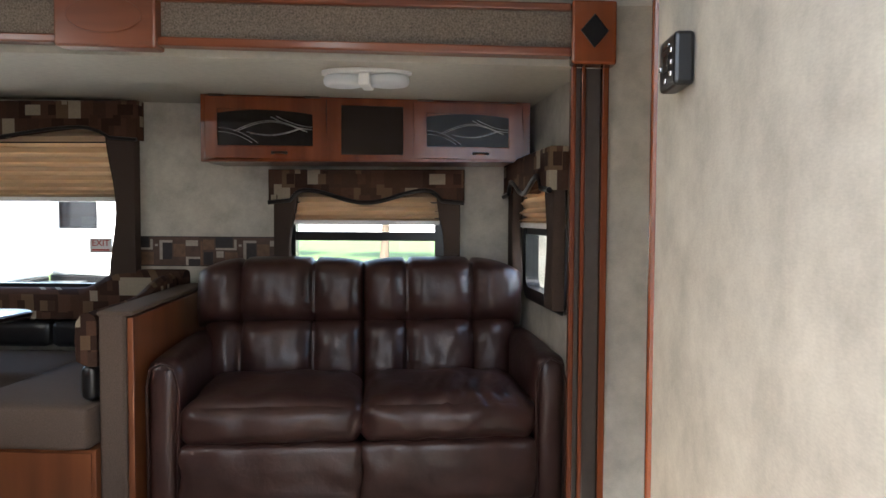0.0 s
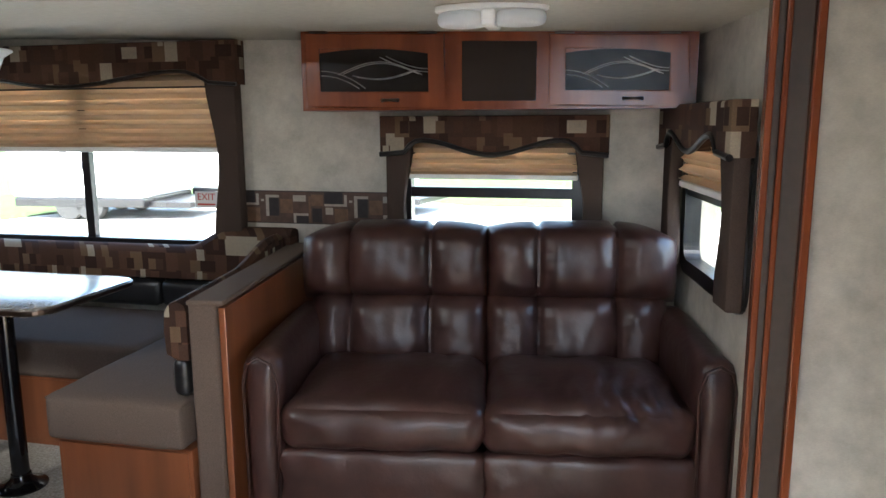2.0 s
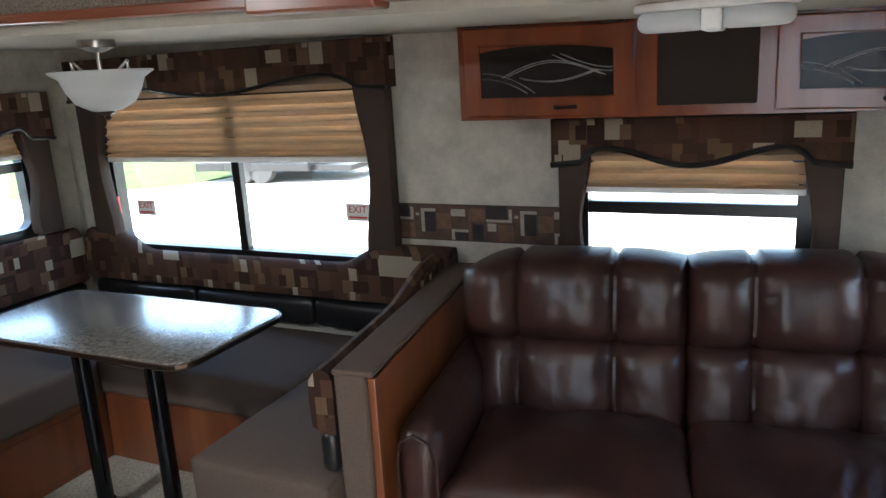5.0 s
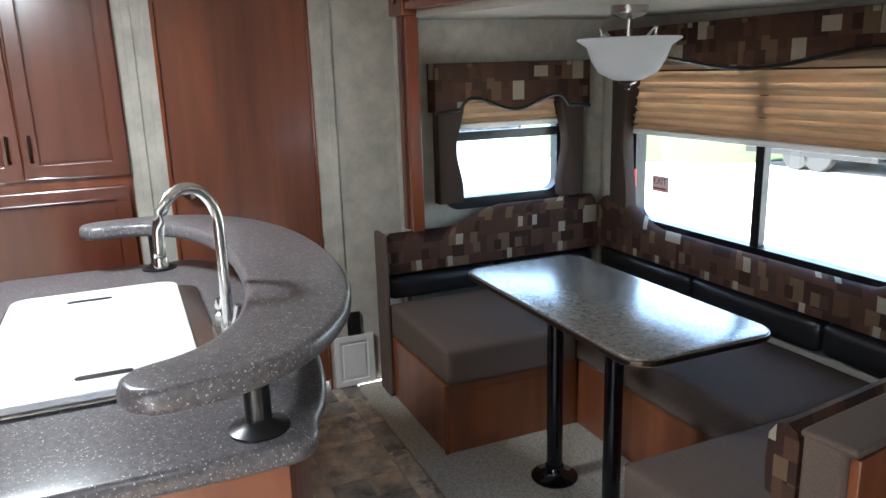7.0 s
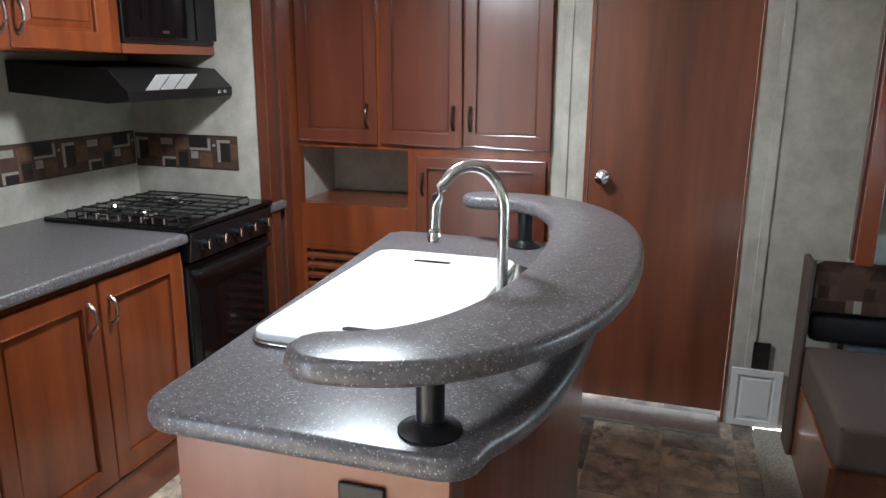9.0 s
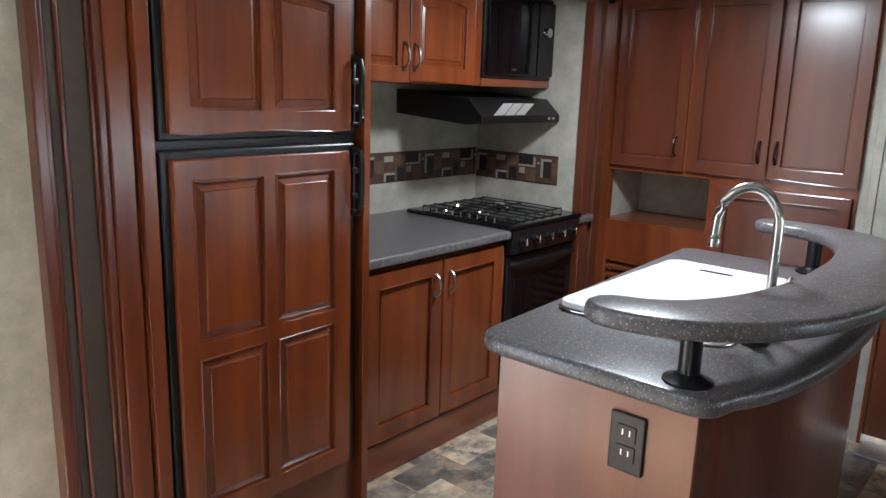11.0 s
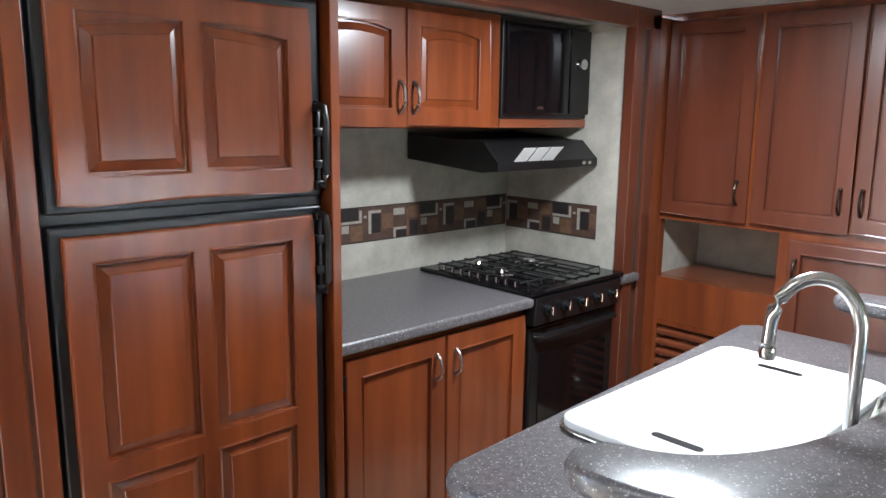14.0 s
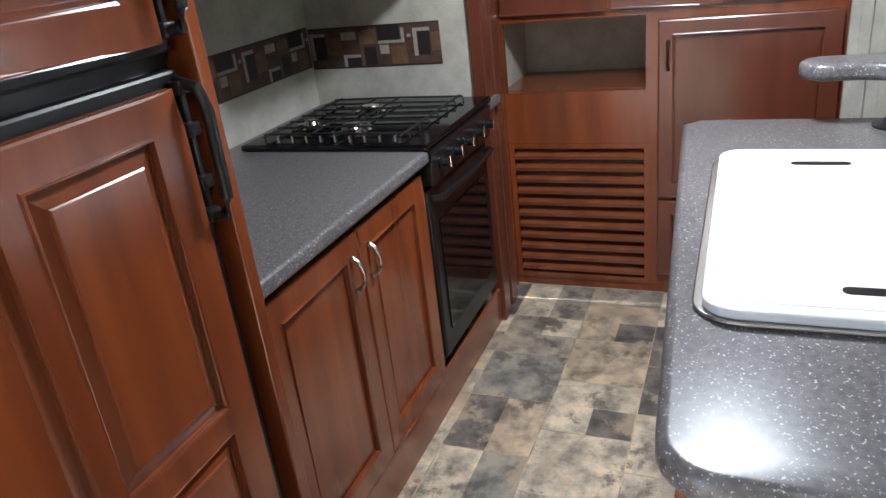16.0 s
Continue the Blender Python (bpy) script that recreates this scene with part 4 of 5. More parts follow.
part("case", box((-2.95, YK + 0.03, 1.562), (-2.405, 0.27, 1.945), 0.004), M_BLACK, mw)
md = part("door", box((-2.80, 0.272, 1.58), (-2.41, 0.292, 1.93), 0.006), M_BLACKGLOSS, mw)
part("door_window", box((-2.74, 0.293, 1.64), (-2.48, 0.295, 1.87), 0.001), M_BLACKGLOSS, md)
part("badge", box((-2.63, 0.293, 1.60), (-2.59, 0.295, 1.61)), M_NICKEL, md)
kp = part("control_panel", box((-2.945, 0.272, 1.58), (-2.805, 0.29, 1.93), 0.005), M_BLACKGLOSS, mw)
k = lathe([(0.0, 0), (0.024, 0), (0.022, 0.012), (0.0, 0.014)], (0, 0, 0), 18)
k.transform(pose(-2.885, 0.29, 1.79, -90, 0, 0))
part("dial", k, M_BRASS, kp, smooth=True)
hood = thing("range_hood", (-2.4, 0.05, 1.38), "black range hood with a white label", "range hood")
SIDE = Matrix(((0, 1, 0, 0), (1, 0, 0, 0), (0, 0, 1, 0), (0, 0, 0, 1)))
part("canopy", prism([(YK + 0.002, 1.385), (0.25, 1.352), (0.345, 1.362), (0.345, 1.395), (0.265, 1.470), (YK + 0.002, 1.50)], 0.635, Matrix.Translation((-2.95, 0, 0)) @ SIDE, 0.004), M_HOOD, hood)
for i in range(3):
    q = prism([(0, 0), (0.075, 0), (0.075, 0.075), (0, 0.075)], 0.001)
    q.transform(Matrix.Translation((-2.40 - 0.082 * i, 0.3475, 1.397)) @ pose(0, 0, 0, 43.0, 0, 180))
    part("label_sheet", q, M_WHITE, hood, "white paper label")
for x in (-2.90, -2.86):
    part("switch", box((x, 0.345, 1.372), (x + 0.022, 0.350, 1.386), 0.002), M_NICKEL, hood)

# pantry
pn = thing("pantry_cabinet", (-3.55, 1.05, 0), "tall cherry pantry with doors, open nook and louvred grille", "cabinet")
PX = -3.29
PF = face_pose(PX, 0, 0, "+x")
part("body", wall_with_holes(PF, 1.665, 2.02, 0.04, [(0.0, 0.0, 0.36, 2.02), (0.47, 0.845, 1.015, 1.115), (0.49, 0.06, 1.01, 0.62)]), M_CHERRY, pn)
part("nook_shelf", box((-3.698, 0.42, 0.80), (PX - 0.0405, 1.05, 0.8465)), M_CHERRY_H, pn)
part("nook_back", box((-3.74, 0.40, 0.78), (-3.699, 1.07, 1.18)), M_WALL, pn)
part("nook_side", box((-3.70, 0.42, 0.846), (PX - 0.042, 0.45, 1.15)), M_WALL, pn)
part("nook_side", box((-3.70, 1.035, 0.846), (PX - 0.042, 1.05, 1.15)), M_WALL, pn)
part("nook_top", box((-3.70, 0.42, 1.152), (PX - 0.042, 1.05, 1.165)), M_CHERRY, pn)
part("side_board", box((-3.70, 0.34, 0), (-3.15, 0.358, 2.02)), M_CHERRY_D, pn)
part("near_stile", box((PX, 0.40, 0.0), (-3.152, 0.468, 2.0), 0.004), M_CHERRY, pn)
for u0, u1, hu in ((0.475, 0.87, 0.83), (0.89, 1.268, 1.235), (1.278, 1.655, 1.312)):
    d = panel_door(PF, u0, 1.145, u1, 1.985, pn, M_CHERRY_D, None, 0, 0.058, raised=False)
    pull(face_pose(PX + 0.02, 0, 0, "+x"), hu, 1.265, 0.095, d, M_BRONZE)
d = panel_door(PF, 1.06, 0.43, 1.65, 1.095, pn, M_CHERRY_D, None, 0, 0.055, raised=False)
pull(face_pose(PX + 0.02, 0, 0, "+x"), 1.095, 0.97, 0.095, d, M_BRONZE)
d = panel_door(PF, 1.06, 0.09, 1.65, 0.41, pn, M_CHERRY_D, None, 0, 0.055, raised=False)
gl = part("louvre_frame", wall_with_holes(face_pose(PX + 0.008, 0.47, 0.04, "+x"), 0.56, 0.60, 0.012, [(0.02, 0.02, 0.54, 0.58)]), M_CHERRY, pn)
for i in range(11):
    z = 0.085 + 0.05 * i
    q = prism([(-0.035, z), (0.006, z - 0.012), (0.010, z + 0.004), (-0.031, z + 0.020)], 0.52, Matrix.Translation((PX, 0.49, 0)) @ Matrix(((1, 0, 0, 0), (0, 1, 0, 0), (0, 0, 1, 0), (0, 0, 0, 1))), 0.002)
    part("louvre_slat", q, M_CHERRY_H, gl)
# black sheet stands in for the shade behind the louvres
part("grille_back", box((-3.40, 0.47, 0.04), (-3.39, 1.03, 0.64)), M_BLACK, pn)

# passage door
dr = thing("door_1", (-3.32, 2.13, 0), "closed dark cherry passage door with a chrome knob", "door")
dr["kind"] = "structure"
part("leaf", box((-3.335, 1.824, 0.045), (-3.302, 2.446, 1.965), 0.002), M_DOORWOOD, dr)
k = lathe([(0.0, 0), (0.03, 0), (0.03, 0.006), (0.012, 0.012), (0.012, 0.03), (0.027, 0.042), (0.027, 0.056), (0.0, 0.062)], (0, 0, 0), 24)
k.transform(pose(-3.302, 1.885, 1.04, 0, 90, 0))
part("door_knob", k, M_BRASS, dr, "chrome knob", smooth=True)
part("edge_trim", box((-3.302, 1.808, 0), (-3.288, 1.823, 1.98), 0.002), M_CHERRY, dr)
part("edge_trim", box((-3.302, 2.447, 0), (-3.294, 2.458, 1.98), 0.002), M_CHERRY, dr)

vt = thing("return_air_grille", (-3.29, 2.57, 0.0), "white framed floor-level vent cover", "vent")
part("frame", wall_with_holes(face_pose(-3.278, 2.472, 0.005, "+x"), 0.20, 0.258, 0.012, [(0.028, 0.028, 0.172, 0.23)]), M_WHITE, vt)
part("panel", box((-3.2895, 2.49, 0.02), (-3.284, 2.66, 0.25), 0.002), M_WHITE, vt)
part("inner_panel", box((-3.2838, 2.515, 0.048), (-3.280, 2.63, 0.22), 0.003), M_WHITE, vt)
ol = thing("wall_outlet", (-3.29, 2.577, 0.27), "black wall outlet above the vent cover", "outlet")
part("plate", box((-3.2895, 2.545, 0.268), (-3.282, 2.612, 0.385), 0.003), M_BLACK, ol)

# ---- island ----
isl = thing("kitchen_island", (-1.87, 1.55, 0), "wood-panelled kitchen island with a curved dining side", "kitchen island")


def curved(cx, cy, a, b, n, t0, t1, k=40):
    out = []
    for i in range(k + 1):
        t = radians(t0 + (t1 - t0) * i / k)
        c, s = math.cos(t), math.sin(t)
        out.append((cx + a * math.copysign(abs(c) ** (2 / n), c), cy + b * math.copysign(abs(s) ** (2 / n), s)))
    return out


body = [(-1.21, 1.32), (-1.21, 1.85)] + curved(-1.87, 1.80, 0.64, 0.18, 2.2, 18, 162, 24) + [(-2.53, 1.80), (-2.53, 1.32)]
part("body", slab(body, 0.0, 0.858), M_CHERRY_D, isl)
part("end_panel", box((-1.209, 1.325, 0.0), (-1.196, 1.855, 0.857), 0.002), M_ENDPANEL, isl, "pinkish cherry laminate")
for u0, u1 in ((-1.85, -1.25), (-2.49, -1.89)):
    d = panel_door(face_pose(0, 1.319, 0, "-y"), u0, 0.12, u1, 0.80, isl, M_CHERRY, None, 0, 0.06, raised=False)
    pull(face_pose(0, 1.299, 0, "-y"), u0 + 0.04, 0.68, 0.095, d, M_PULL)
top = [(-1.19, 1.225)]
corner = [(-1.135 - 0.08 * (1 - math.cos(radians(q))), 1.355 - 0.08 * math.sin(radians(q))) for q in range(90, -1, -15)]
top = corner + [(-1.135, 1.84)] + [(-1.195 + 0.06 * math.cos(radians(q)), 1.84 + 0.07 * math.sin(radians(q))) for q in range(15, 76, 15)] + curved(-1.87, 1.85, 0.68, 0.17, 2.2, 22, 158, 24) + [(-2.625, 1.82), (-2.625, 1.245), (-2.58, 1.20)]
it = thing("island_countertop", (-1.87, 1.55, 0.86), "dark grey speckled laminate island top with rounded edges", "countertop")
part("top", slab(top, 0.860, 0.905, 0.016, 4), M_COUNTER, it, smooth=True)
# raised bar
bt = thing("breakfast_bar", (-1.87, 1.95, 0.905), "crescent-shaped raised grey speckled bar top on black posts", "bar counter")
outer, inner = [], []
for i in range(61):
    th = radians(5 + 183 * i / 60)
    c, s = math.cos(th), math.sin(th)
    x, y = -1.87 + 0.715 * math.copysign(abs(c) ** 0.87, c), 1.615 + 0.38 * math.copysign(abs(s) ** 0.87, s)
    nx, ny = c / 0.715, s / 0.38
    ln = math.hypot(nx, ny)
    hw = 0.065 + 0.055 * max(0, s)
    outer.append((x + hw * nx / ln, y + hw * ny / ln))
    inner.append((x - hw * nx / ln, y - hw * ny / ln))


def cap(p, q, k=6):
    c = ((p[0] + q[0]) / 2, (p[1] + q[1]) / 2)
    r, a0 = math.dist(p, q) / 2, math.atan2(p[1] - c[1], p[0] - c[0])
    return [(c[0] + r * math.cos(a0 + math.pi * i / k), c[1] + r * math.sin(a0 + math.pi * i / k)) for i in range(1, k)]


part("bar_top", slab(outer + cap(outer[-1], inner[-1]) + inner[::-1] + cap(inner[0], outer[0]), 1.02, 1.065, 0.016, 4), M_COUNTER, bt, smooth=True)
for px, py in ((-1.222, 1.812), (-2.53, 1.71)):
    p = part("post", lathe([(0.024, 0.0), (0.024, 0.114)], (px, py, 0.905), 20), M_BLACK, bt, smooth=True)
    part("flange", lathe([(0.055, 0), (0.055, 0.004), (0.035, 0.012), (0.026, 0.02), (0.026, 0.022)], (px, py, 0.906), 24), M_BLACK, p, smooth=True)
io = thing("island_outlet", (-1.19, 1.70, 0.72), "black double outlet on the island end", "outlet")
part("plate", box((-1.195, 1.655, 0.655), (-1.187, 1.742, 0.80), 0.004), M_BLACK, io)
for z in (0.685, 0.735):
    s = part("socket", box((-1.1868, 1.675, z), (-1.184, 1.722, z + 0.038), 0.003), M_BLACK, io)
    for y in (1.688, 1.706):
        part("slot", box((-1.1838, y, z + 0.014), (-1.183, y + 0.003, z + 0.028)), M_NICKEL, s)

# sink and its boards
sk = thing("kitchen_sink", (-1.87, 1.5, 0.905), "white sink rim set in the island", "sink")
part("rim", slab(rounded(-2.26, 1.295, -1.465, 1.80, 0.07), 0.906, 0.913, 0.003), M_NICKEL, sk)
cb = thing("sink_cover", (-1.87, 1.5, 0.914), "white cutting boards that cover the sink", "cutting board")


def slotted(x0, y0, x1, y1, sx, sy):
    out = rounded(x0, y0, x1, y1, 0.05)
    bm = slab(out, 0.914, 0.932, 0.005)
    return bm


part("board", slotted(-2.25, 1.31, -1.47, 1.745, 0, 0), M_CUTBOARD, cb)
part("edge_line", slab(rounded(-2.235, 1.325, -1.495, 1.73, 0.04), 0.9321, 0.9332, 0.0005), M_CUTBOARD, cb)
# no holes are cut: black patches paint the shade inside the grip slots
for sx in (-2.14, -1.55):
    part("grip_slot", slab(rounded(sx - 0.012, 1.455 if sx < -2 else 1.50, sx + 0.012, 1.570 if sx < -2 else 1.612, 0.0115), 0.9334, 0.9340), M_BLACK, cb, "black patch for the shaded hole of a grip slot")
FX, FY = -1.68, 1.825
fc = thing("faucet", (FX, FY, 0.913), "brushed nickel gooseneck faucet with two lever handles", "faucet")
part("base", slab(rounded(FX - 0.13, FY - 0.03, FX + 0.13, FY + 0.03, 0.03), 0.913, 0.925, 0.004), M_NICKEL, fc)
pts = [(FX, FY, 0.92 + 0.045 * i) for i in range(7)]
for i in range(1, 17):
    q = math.pi * i / 16
    pts.append((FX + 0.035 * (1 - math.cos(q)), FY - 0.066 * (1 - math.cos(q)), 1.19 + 0.10 * math.sin(q)))
pts += [(FX + 0.071, FY - 0.133, 1.165), (FX + 0.071, FY - 0.133, 1.15)]
part("spout", tube(pts, 0.0125, 14), M_NICKEL, fc, smooth="all")
part("spout_tip", lathe([(0.0, 0.0), (0.014, 0.0), (0.016, 0.012), (0.014, 0.022), (0.0, 0.022)], (FX + 0.071, FY - 0.133, 1.13), 16), M_NICKEL, fc, smooth=True)
for x in (FX - 0.1, FX + 0.1):
    hb = part("valve", lathe([(0.024, 0), (0.022, 0.03), (0.015, 0.035), (0.02, 0.05), (0.012, 0.07), (0.0, 0.072)], (x, FY, 0.925), 18), M_NICKEL, fc, smooth=True)
    part("lever", tube([(x, FY, 0.985), (x + math.copysign(0.02, x - FX), FY + 0.005, 1.01), (x + math.copysign(0.03, x - FX), FY + 0.01, 1.04)], 0.007, 8), M_NICKEL, hb, smooth=True)

# ---- sofa ----
SM = pose(-0.045, 3.03, 0.006, 0, 0, 8.4)
sf = thing("sofa", SM.translation, "dark brown leather two-seat reclining sofa with channel stitching", "sofa")


def soft(name, pieces, label="", wrinkle=0.004, parent=None, cuts=10):
    bm = bmesh.new()
    for i, (a, b, r, bl) in enumerate(pieces):
        add_cushion(bm, a, b, r, bl, cuts, wrinkle, i * 3.7 + len(name))
    return part(name, moved(bm, SM), M_LEATHER, parent or sf, label, smooth="all")


part("base", moved(box((-0.70, 0.05, 0.0), (0.70, 0.80, 0.22), 0.02), SM), M_LEATHER, sf)


def quilted(name, xs, z0, z1, y0, depth, tilt, droop):
    """A back cushion of one leather sheet drawn in at upright seams, with puckers along them, that leans back by tilt degrees."""
    nu, nv = 96, 40
    x0, x1, seams = xs[0], xs[-1], xs[1:-1]
    side = x0 + x1
    bm = bmesh.new()
    rows = []
    for j in range(nv + 1):
        t = math.sin(math.pi * (j / nv - 0.5))
        row = []
        for i in range(nu + 1):
            s = math.sin(math.pi * (i / nu - 0.5))
            x = (x0 + x1) / 2 + s * (x1 - x0) / 2
            full = max(0, 1 - abs(s) ** (7 if s * side > 0 else 26)) ** 0.4 * max(0, 1 - abs(t) ** 3.6) ** 0.5
            near = sum(math.exp(-((x - q) / 0.011) ** 2) for q in seams)
            wide = sum(math.exp(-((x - q) / 0.045) ** 2) for q in seams)
            cell = min(1, min(abs(x - q) for q in xs) / 0.09)
            z = (z0 + z1) / 2 + t * (z1 - z0) / 2
            z -= max(0, t) ** 3 * (droop * abs(s) ** 4 * (1 if s * side > 0 else 0.25) + 0.022 * near)
            z += max(0, -t) ** 3 * 0.015 * near
            pull_in = full * (0.017 * near + 0.008 * wide)
            edge = 0.35 + 0.65 * abs(t)
            crease = full * wide * 0.0045 * edge * math.sin(z * 175 + 3 * noise.noise(Vector((x * 9, z * 7, depth))))
            sag = full * (0.008 * noise.noise(Vector((x * 8, z * 10, x0))) + 0.004 * noise.noise(Vector((x * 26, z * 17, z0))))
            y = y0 + depth * (1 - full * (0.86 + 0.14 * math.sin(cell * math.pi / 2))) + pull_in + crease + sag
            row.append(bm.verts.new((x, y, z)))
        rows.append(row)
    for p, q in zip(rows, rows[1:]):
        for i in range(nu):
            bm.faces.new((p[i], p[i + 1], q[i + 1], q[i]))
    rim = rows[0] + [r[-1] for r in rows[1:]] + rows[-1][-2::-1] + [r[0] for r in rows[-2:0:-1]]
    bm.faces.new(rim[::-1])
    c = Vector((0, y0, z0))
    bm.transform(Matrix.Translation(c) @ pose(0, 0, 0, -tilt, 0, 0) @ Matrix.Translation(-c))
    return part(name, moved(bm, SM), M_LEATHER, sf, smooth=True)


for chans in (((-0.745, -0.535), (-0.535, -0.22), (-0.22, 0.006)), ((-0.006, 0.195), (0.195, 0.49), (0.49, 0.735))):
    xs = [chans[0][0], chans[1][0], chans[2][0], chans[2][1]]
    quilted("lumbar_cushion", [max(-0.71, xs[0]), *xs[1:3], min(0.70, xs[3])], 0.37, 0.715, 0.455, 0.20, 13, 0.0)
    quilted("headrest_cushion", xs, 0.645, 0.968, 0.50, 0.22, 9, 0.10)
    x0, x1 = chans[0][0], chans[-1][1]
    x0, x1 = max(x0, -0.66), min(x1, 0.66)
    soft("seat_cushion", [((x0, -0.03, 0.27), (x1, 0.55, 0.445), 0.075, (0, 0.02, 0.03))], wrinkle=0.012, cuts=44 if x1 > 0.1 else 22)
    soft("footrest", [((x0, -0.02, 0.05), (x1, 0.06, 0.29), 0.03, (0, 0.012, 0))], wrinkle=0.012, cuts=16)
# creases in the leather of one seat
for st in [o for o in sf.children if o.name.startswith("seat_cushion")]:
    inv = SM.inverted()
    for v in st.data.vertices:
        p = inv @ (v.co + ROOT[st])
        w = math.exp(-((p.x - 0.42) / 0.17) ** 2 - ((p.y - 0.12) / 0.17) ** 2)
        if p.z > 0.33 and p.x > 0:
            v.co.z += 0.012 * w * 1.5 * math.sin(p.x * 105 + 2.5 * math.sin(p.y * 16)) * (0.7 + 0.5 * noise.noise(p * 14))
for s in (-1, 1):
    bm = cushion((min(s * 0.65, s * 0.775), 0.0, 0.0), (max(s * 0.65, s * 0.775), 0.74, 0.60), 0.05, (0.008, 0.01, 0.012), 14, 0.006)
    part("arm", moved(bm, SM), M_LEATHER, sf, smooth="all")
    part("welt", moved(tube([(s * 0.66, -0.004, 0.02), (s * 0.655, -0.006, 0.5), (s * 0.67, -0.016, 0.57), (s * 0.71, -0.018, 0.592), (s * 0.75, -0.016, 0.57), (s * 0.765, -0.006, 0.5), (s * 0.762, -0.004, 0.02)], 0.006, 8), SM), M_LEATHER, sf, smooth="all")
part("back_shell", moved(box((-0.72, 0.74, 0.05), (0.72, 0.83, 0.86), 0.04, 4), SM), M_LEATHER, sf)

# ---- dinette ----
DV = pose(-0.885, 2.87, 0, 0, 0, 7.5) @ Matrix.Translation((0.885, -2.87, 0))
dv = thing("dinette_divider", (-0.885, 3.3, 0), "low upholstered divider with a wood side between dinette and sofa", "partition")
part("wood_side", moved(box((-0.852, 2.87, 0.006), (-0.83, 3.96, 0.765), 0.003), DV), M_DINWOOD, dv, "medium cherry wood panel")
part("padded_wrap", moved(box((-0.945, 2.855, 0.006), (-0.853, 3.96, 0.785), 0.012, 3), DV), M_FABRIC, dv)
part("cap", moved(box((-0.95, 2.853, 0.772), (-0.828, 3.96, 0.79), 0.008), DV), M_FABRIC, dv)


def bench(name, a, b, label, skip=()):
    t = thing(name, ((a[0] + b[0]) / 2, (a[1] + b[1]) / 2, 0.006), label, "bench", "dinette benches")
    part("base", box((a[0], a[1], 0.006), (b[0], b[1], 0.305), 0.003), M_DINWOOD, t)
    return t


lb = bench("dinette_bench", (-3.18, 2.70), (-2.45, 3.32), "cherry-fronted dinette bench by the small window")
rb = bench("dinette_bench", (-2.449, 3.32), (-1.441, 3.95), "cherry-fronted dinette bench under the wide window")
eb = bench("dinette_bench", (-1.44, 2.83), (-0.947, 3.95), "cherry-fronted dinette bench against the divider")
part("front_panel", box((-2.43, 3.314, 0.03), (-1.46, 3.3195, 0.295), 0.002), M_DINWOOD, rb)
part("front_panel", box((-1.425, 2.824, 0.03), (-0.96, 2.8295, 0.295), 0.002), M_DINWOOD, eb)
part("side_panel", box((-1.4455, 2.85, 0.03), (-1.4405, 3.30, 0.295), 0.002), M_DINWOOD, eb)
part("end_board", box((-3.20, 2.675, 0.006), (-3.06, 2.70, 0.80), 0.012), M_FABRIC, lb, "taupe padded end board")
part("corner_strip", box((-2.462, 2.695, 0.006), (-2.447, 2.715, 0.30), 0.002), M_CHERRY, lb)
part("access_door", box((-2.4485, 2.80, 0.05), (-2.444, 3.22, 0.27), 0.002), M_DINWOOD, lb)


def seat(a, b, label):
    t = thing("seat_cushion", ((a[0] + b[0]) / 2, (a[1] + b[1]) / 2, 0.306), label, "cushion", "dinette seat cushions")
    part("pad", cushion((*a, 0.306), (*b, 0.462), 0.022, (0, 0, 0.012), 14, 0.003), M_FABRIC, t, smooth="all")
    x0, x1, y0, y1 = a[0] + 0.006, b[0] - 0.006, a[1] + 0.006, b[1] - 0.006
    part("seam", tube([(x0, y0, 0.45), (x1, y0, 0.45), (x1, y1, 0.45), (x0, y1, 0.45), (x0, y0, 0.45)], 0.004, 6), M_FABRIC, t)


seat((-3.10, 2.70), (-2.42, 3.30), "taupe seat cushion on the dinette bench by the small window")
seat((-3.10, 3.302), (-1.46, 3.86), "long taupe seat cushion under the wide window")
seat((-1.458, 2.80), (-0.96, 3.86), "taupe seat cushion beside the divider")


def back_pad(m, w, height, dark, label, depth=0.10):
    """Back cushion: patterned upper roll with a wavy top over a black lower band, along the face's x."""
    t = thing("back_cushion", m @ Vector((w / 2, 0, 0.47)), label, "cushion", "dinette back cushions")
    k = 36
    bm = bmesh.new()
    rows = []
    for i in range(k + 1):
        u = w * i / k
        zt, zb = height(u), dark[1] - 0.005
        r = 0.035
        prof = [(-depth * 0.55, zb), (-depth, zb + 0.02), (-depth * 1.06, (zb + zt) / 2), (-depth, zt - r), (-depth * 0.75, zt - 0.007), (-depth * 0.45, zt), (-0.012, zt - 0.012), (-0.005, zt - r), (-0.005, zb)]
        rows.append([bm.verts.new((u, y, z)) for y, z in prof])
    for p, q in zip(rows, rows[1:]):
        for a in range(len(p)):
            b = (a + 1) % len(p)
            bm.faces.new((p[a], p[b], q[b], q[a]))
    bm.faces.new(rows[0]), bm.faces.new(rows[-1])
    part("patterned_roll", moved(bm, m), M_PATTERN, t, "brown and cream block-pattern fabric", smooth=True)
    n = max(1, round(w / 0.6))
    for i in range(n):
        bm = cushion((w * i / n + 0.002, -depth * 0.92, dark[0]), (w * (i + 1) / n - 0.002, -0.006, dark[1]), 0.03, (0, 0.01, 0), 8, 0.003, i)
        part("black_band", moved(bm, m), M_BLACKPAD, t, "black vinyl lower band", smooth="all")


def hump(u, c, w, base, rise):
    q = min(1, abs(u - c) / w)
    return base + rise * (0.5 + 0.5 * math.cos(math.pi * q))


def step_up(u, a, b):
    q = max(0, min(1, (u - a) / (b - a)))
    return q * q * (3 - 2 * q)


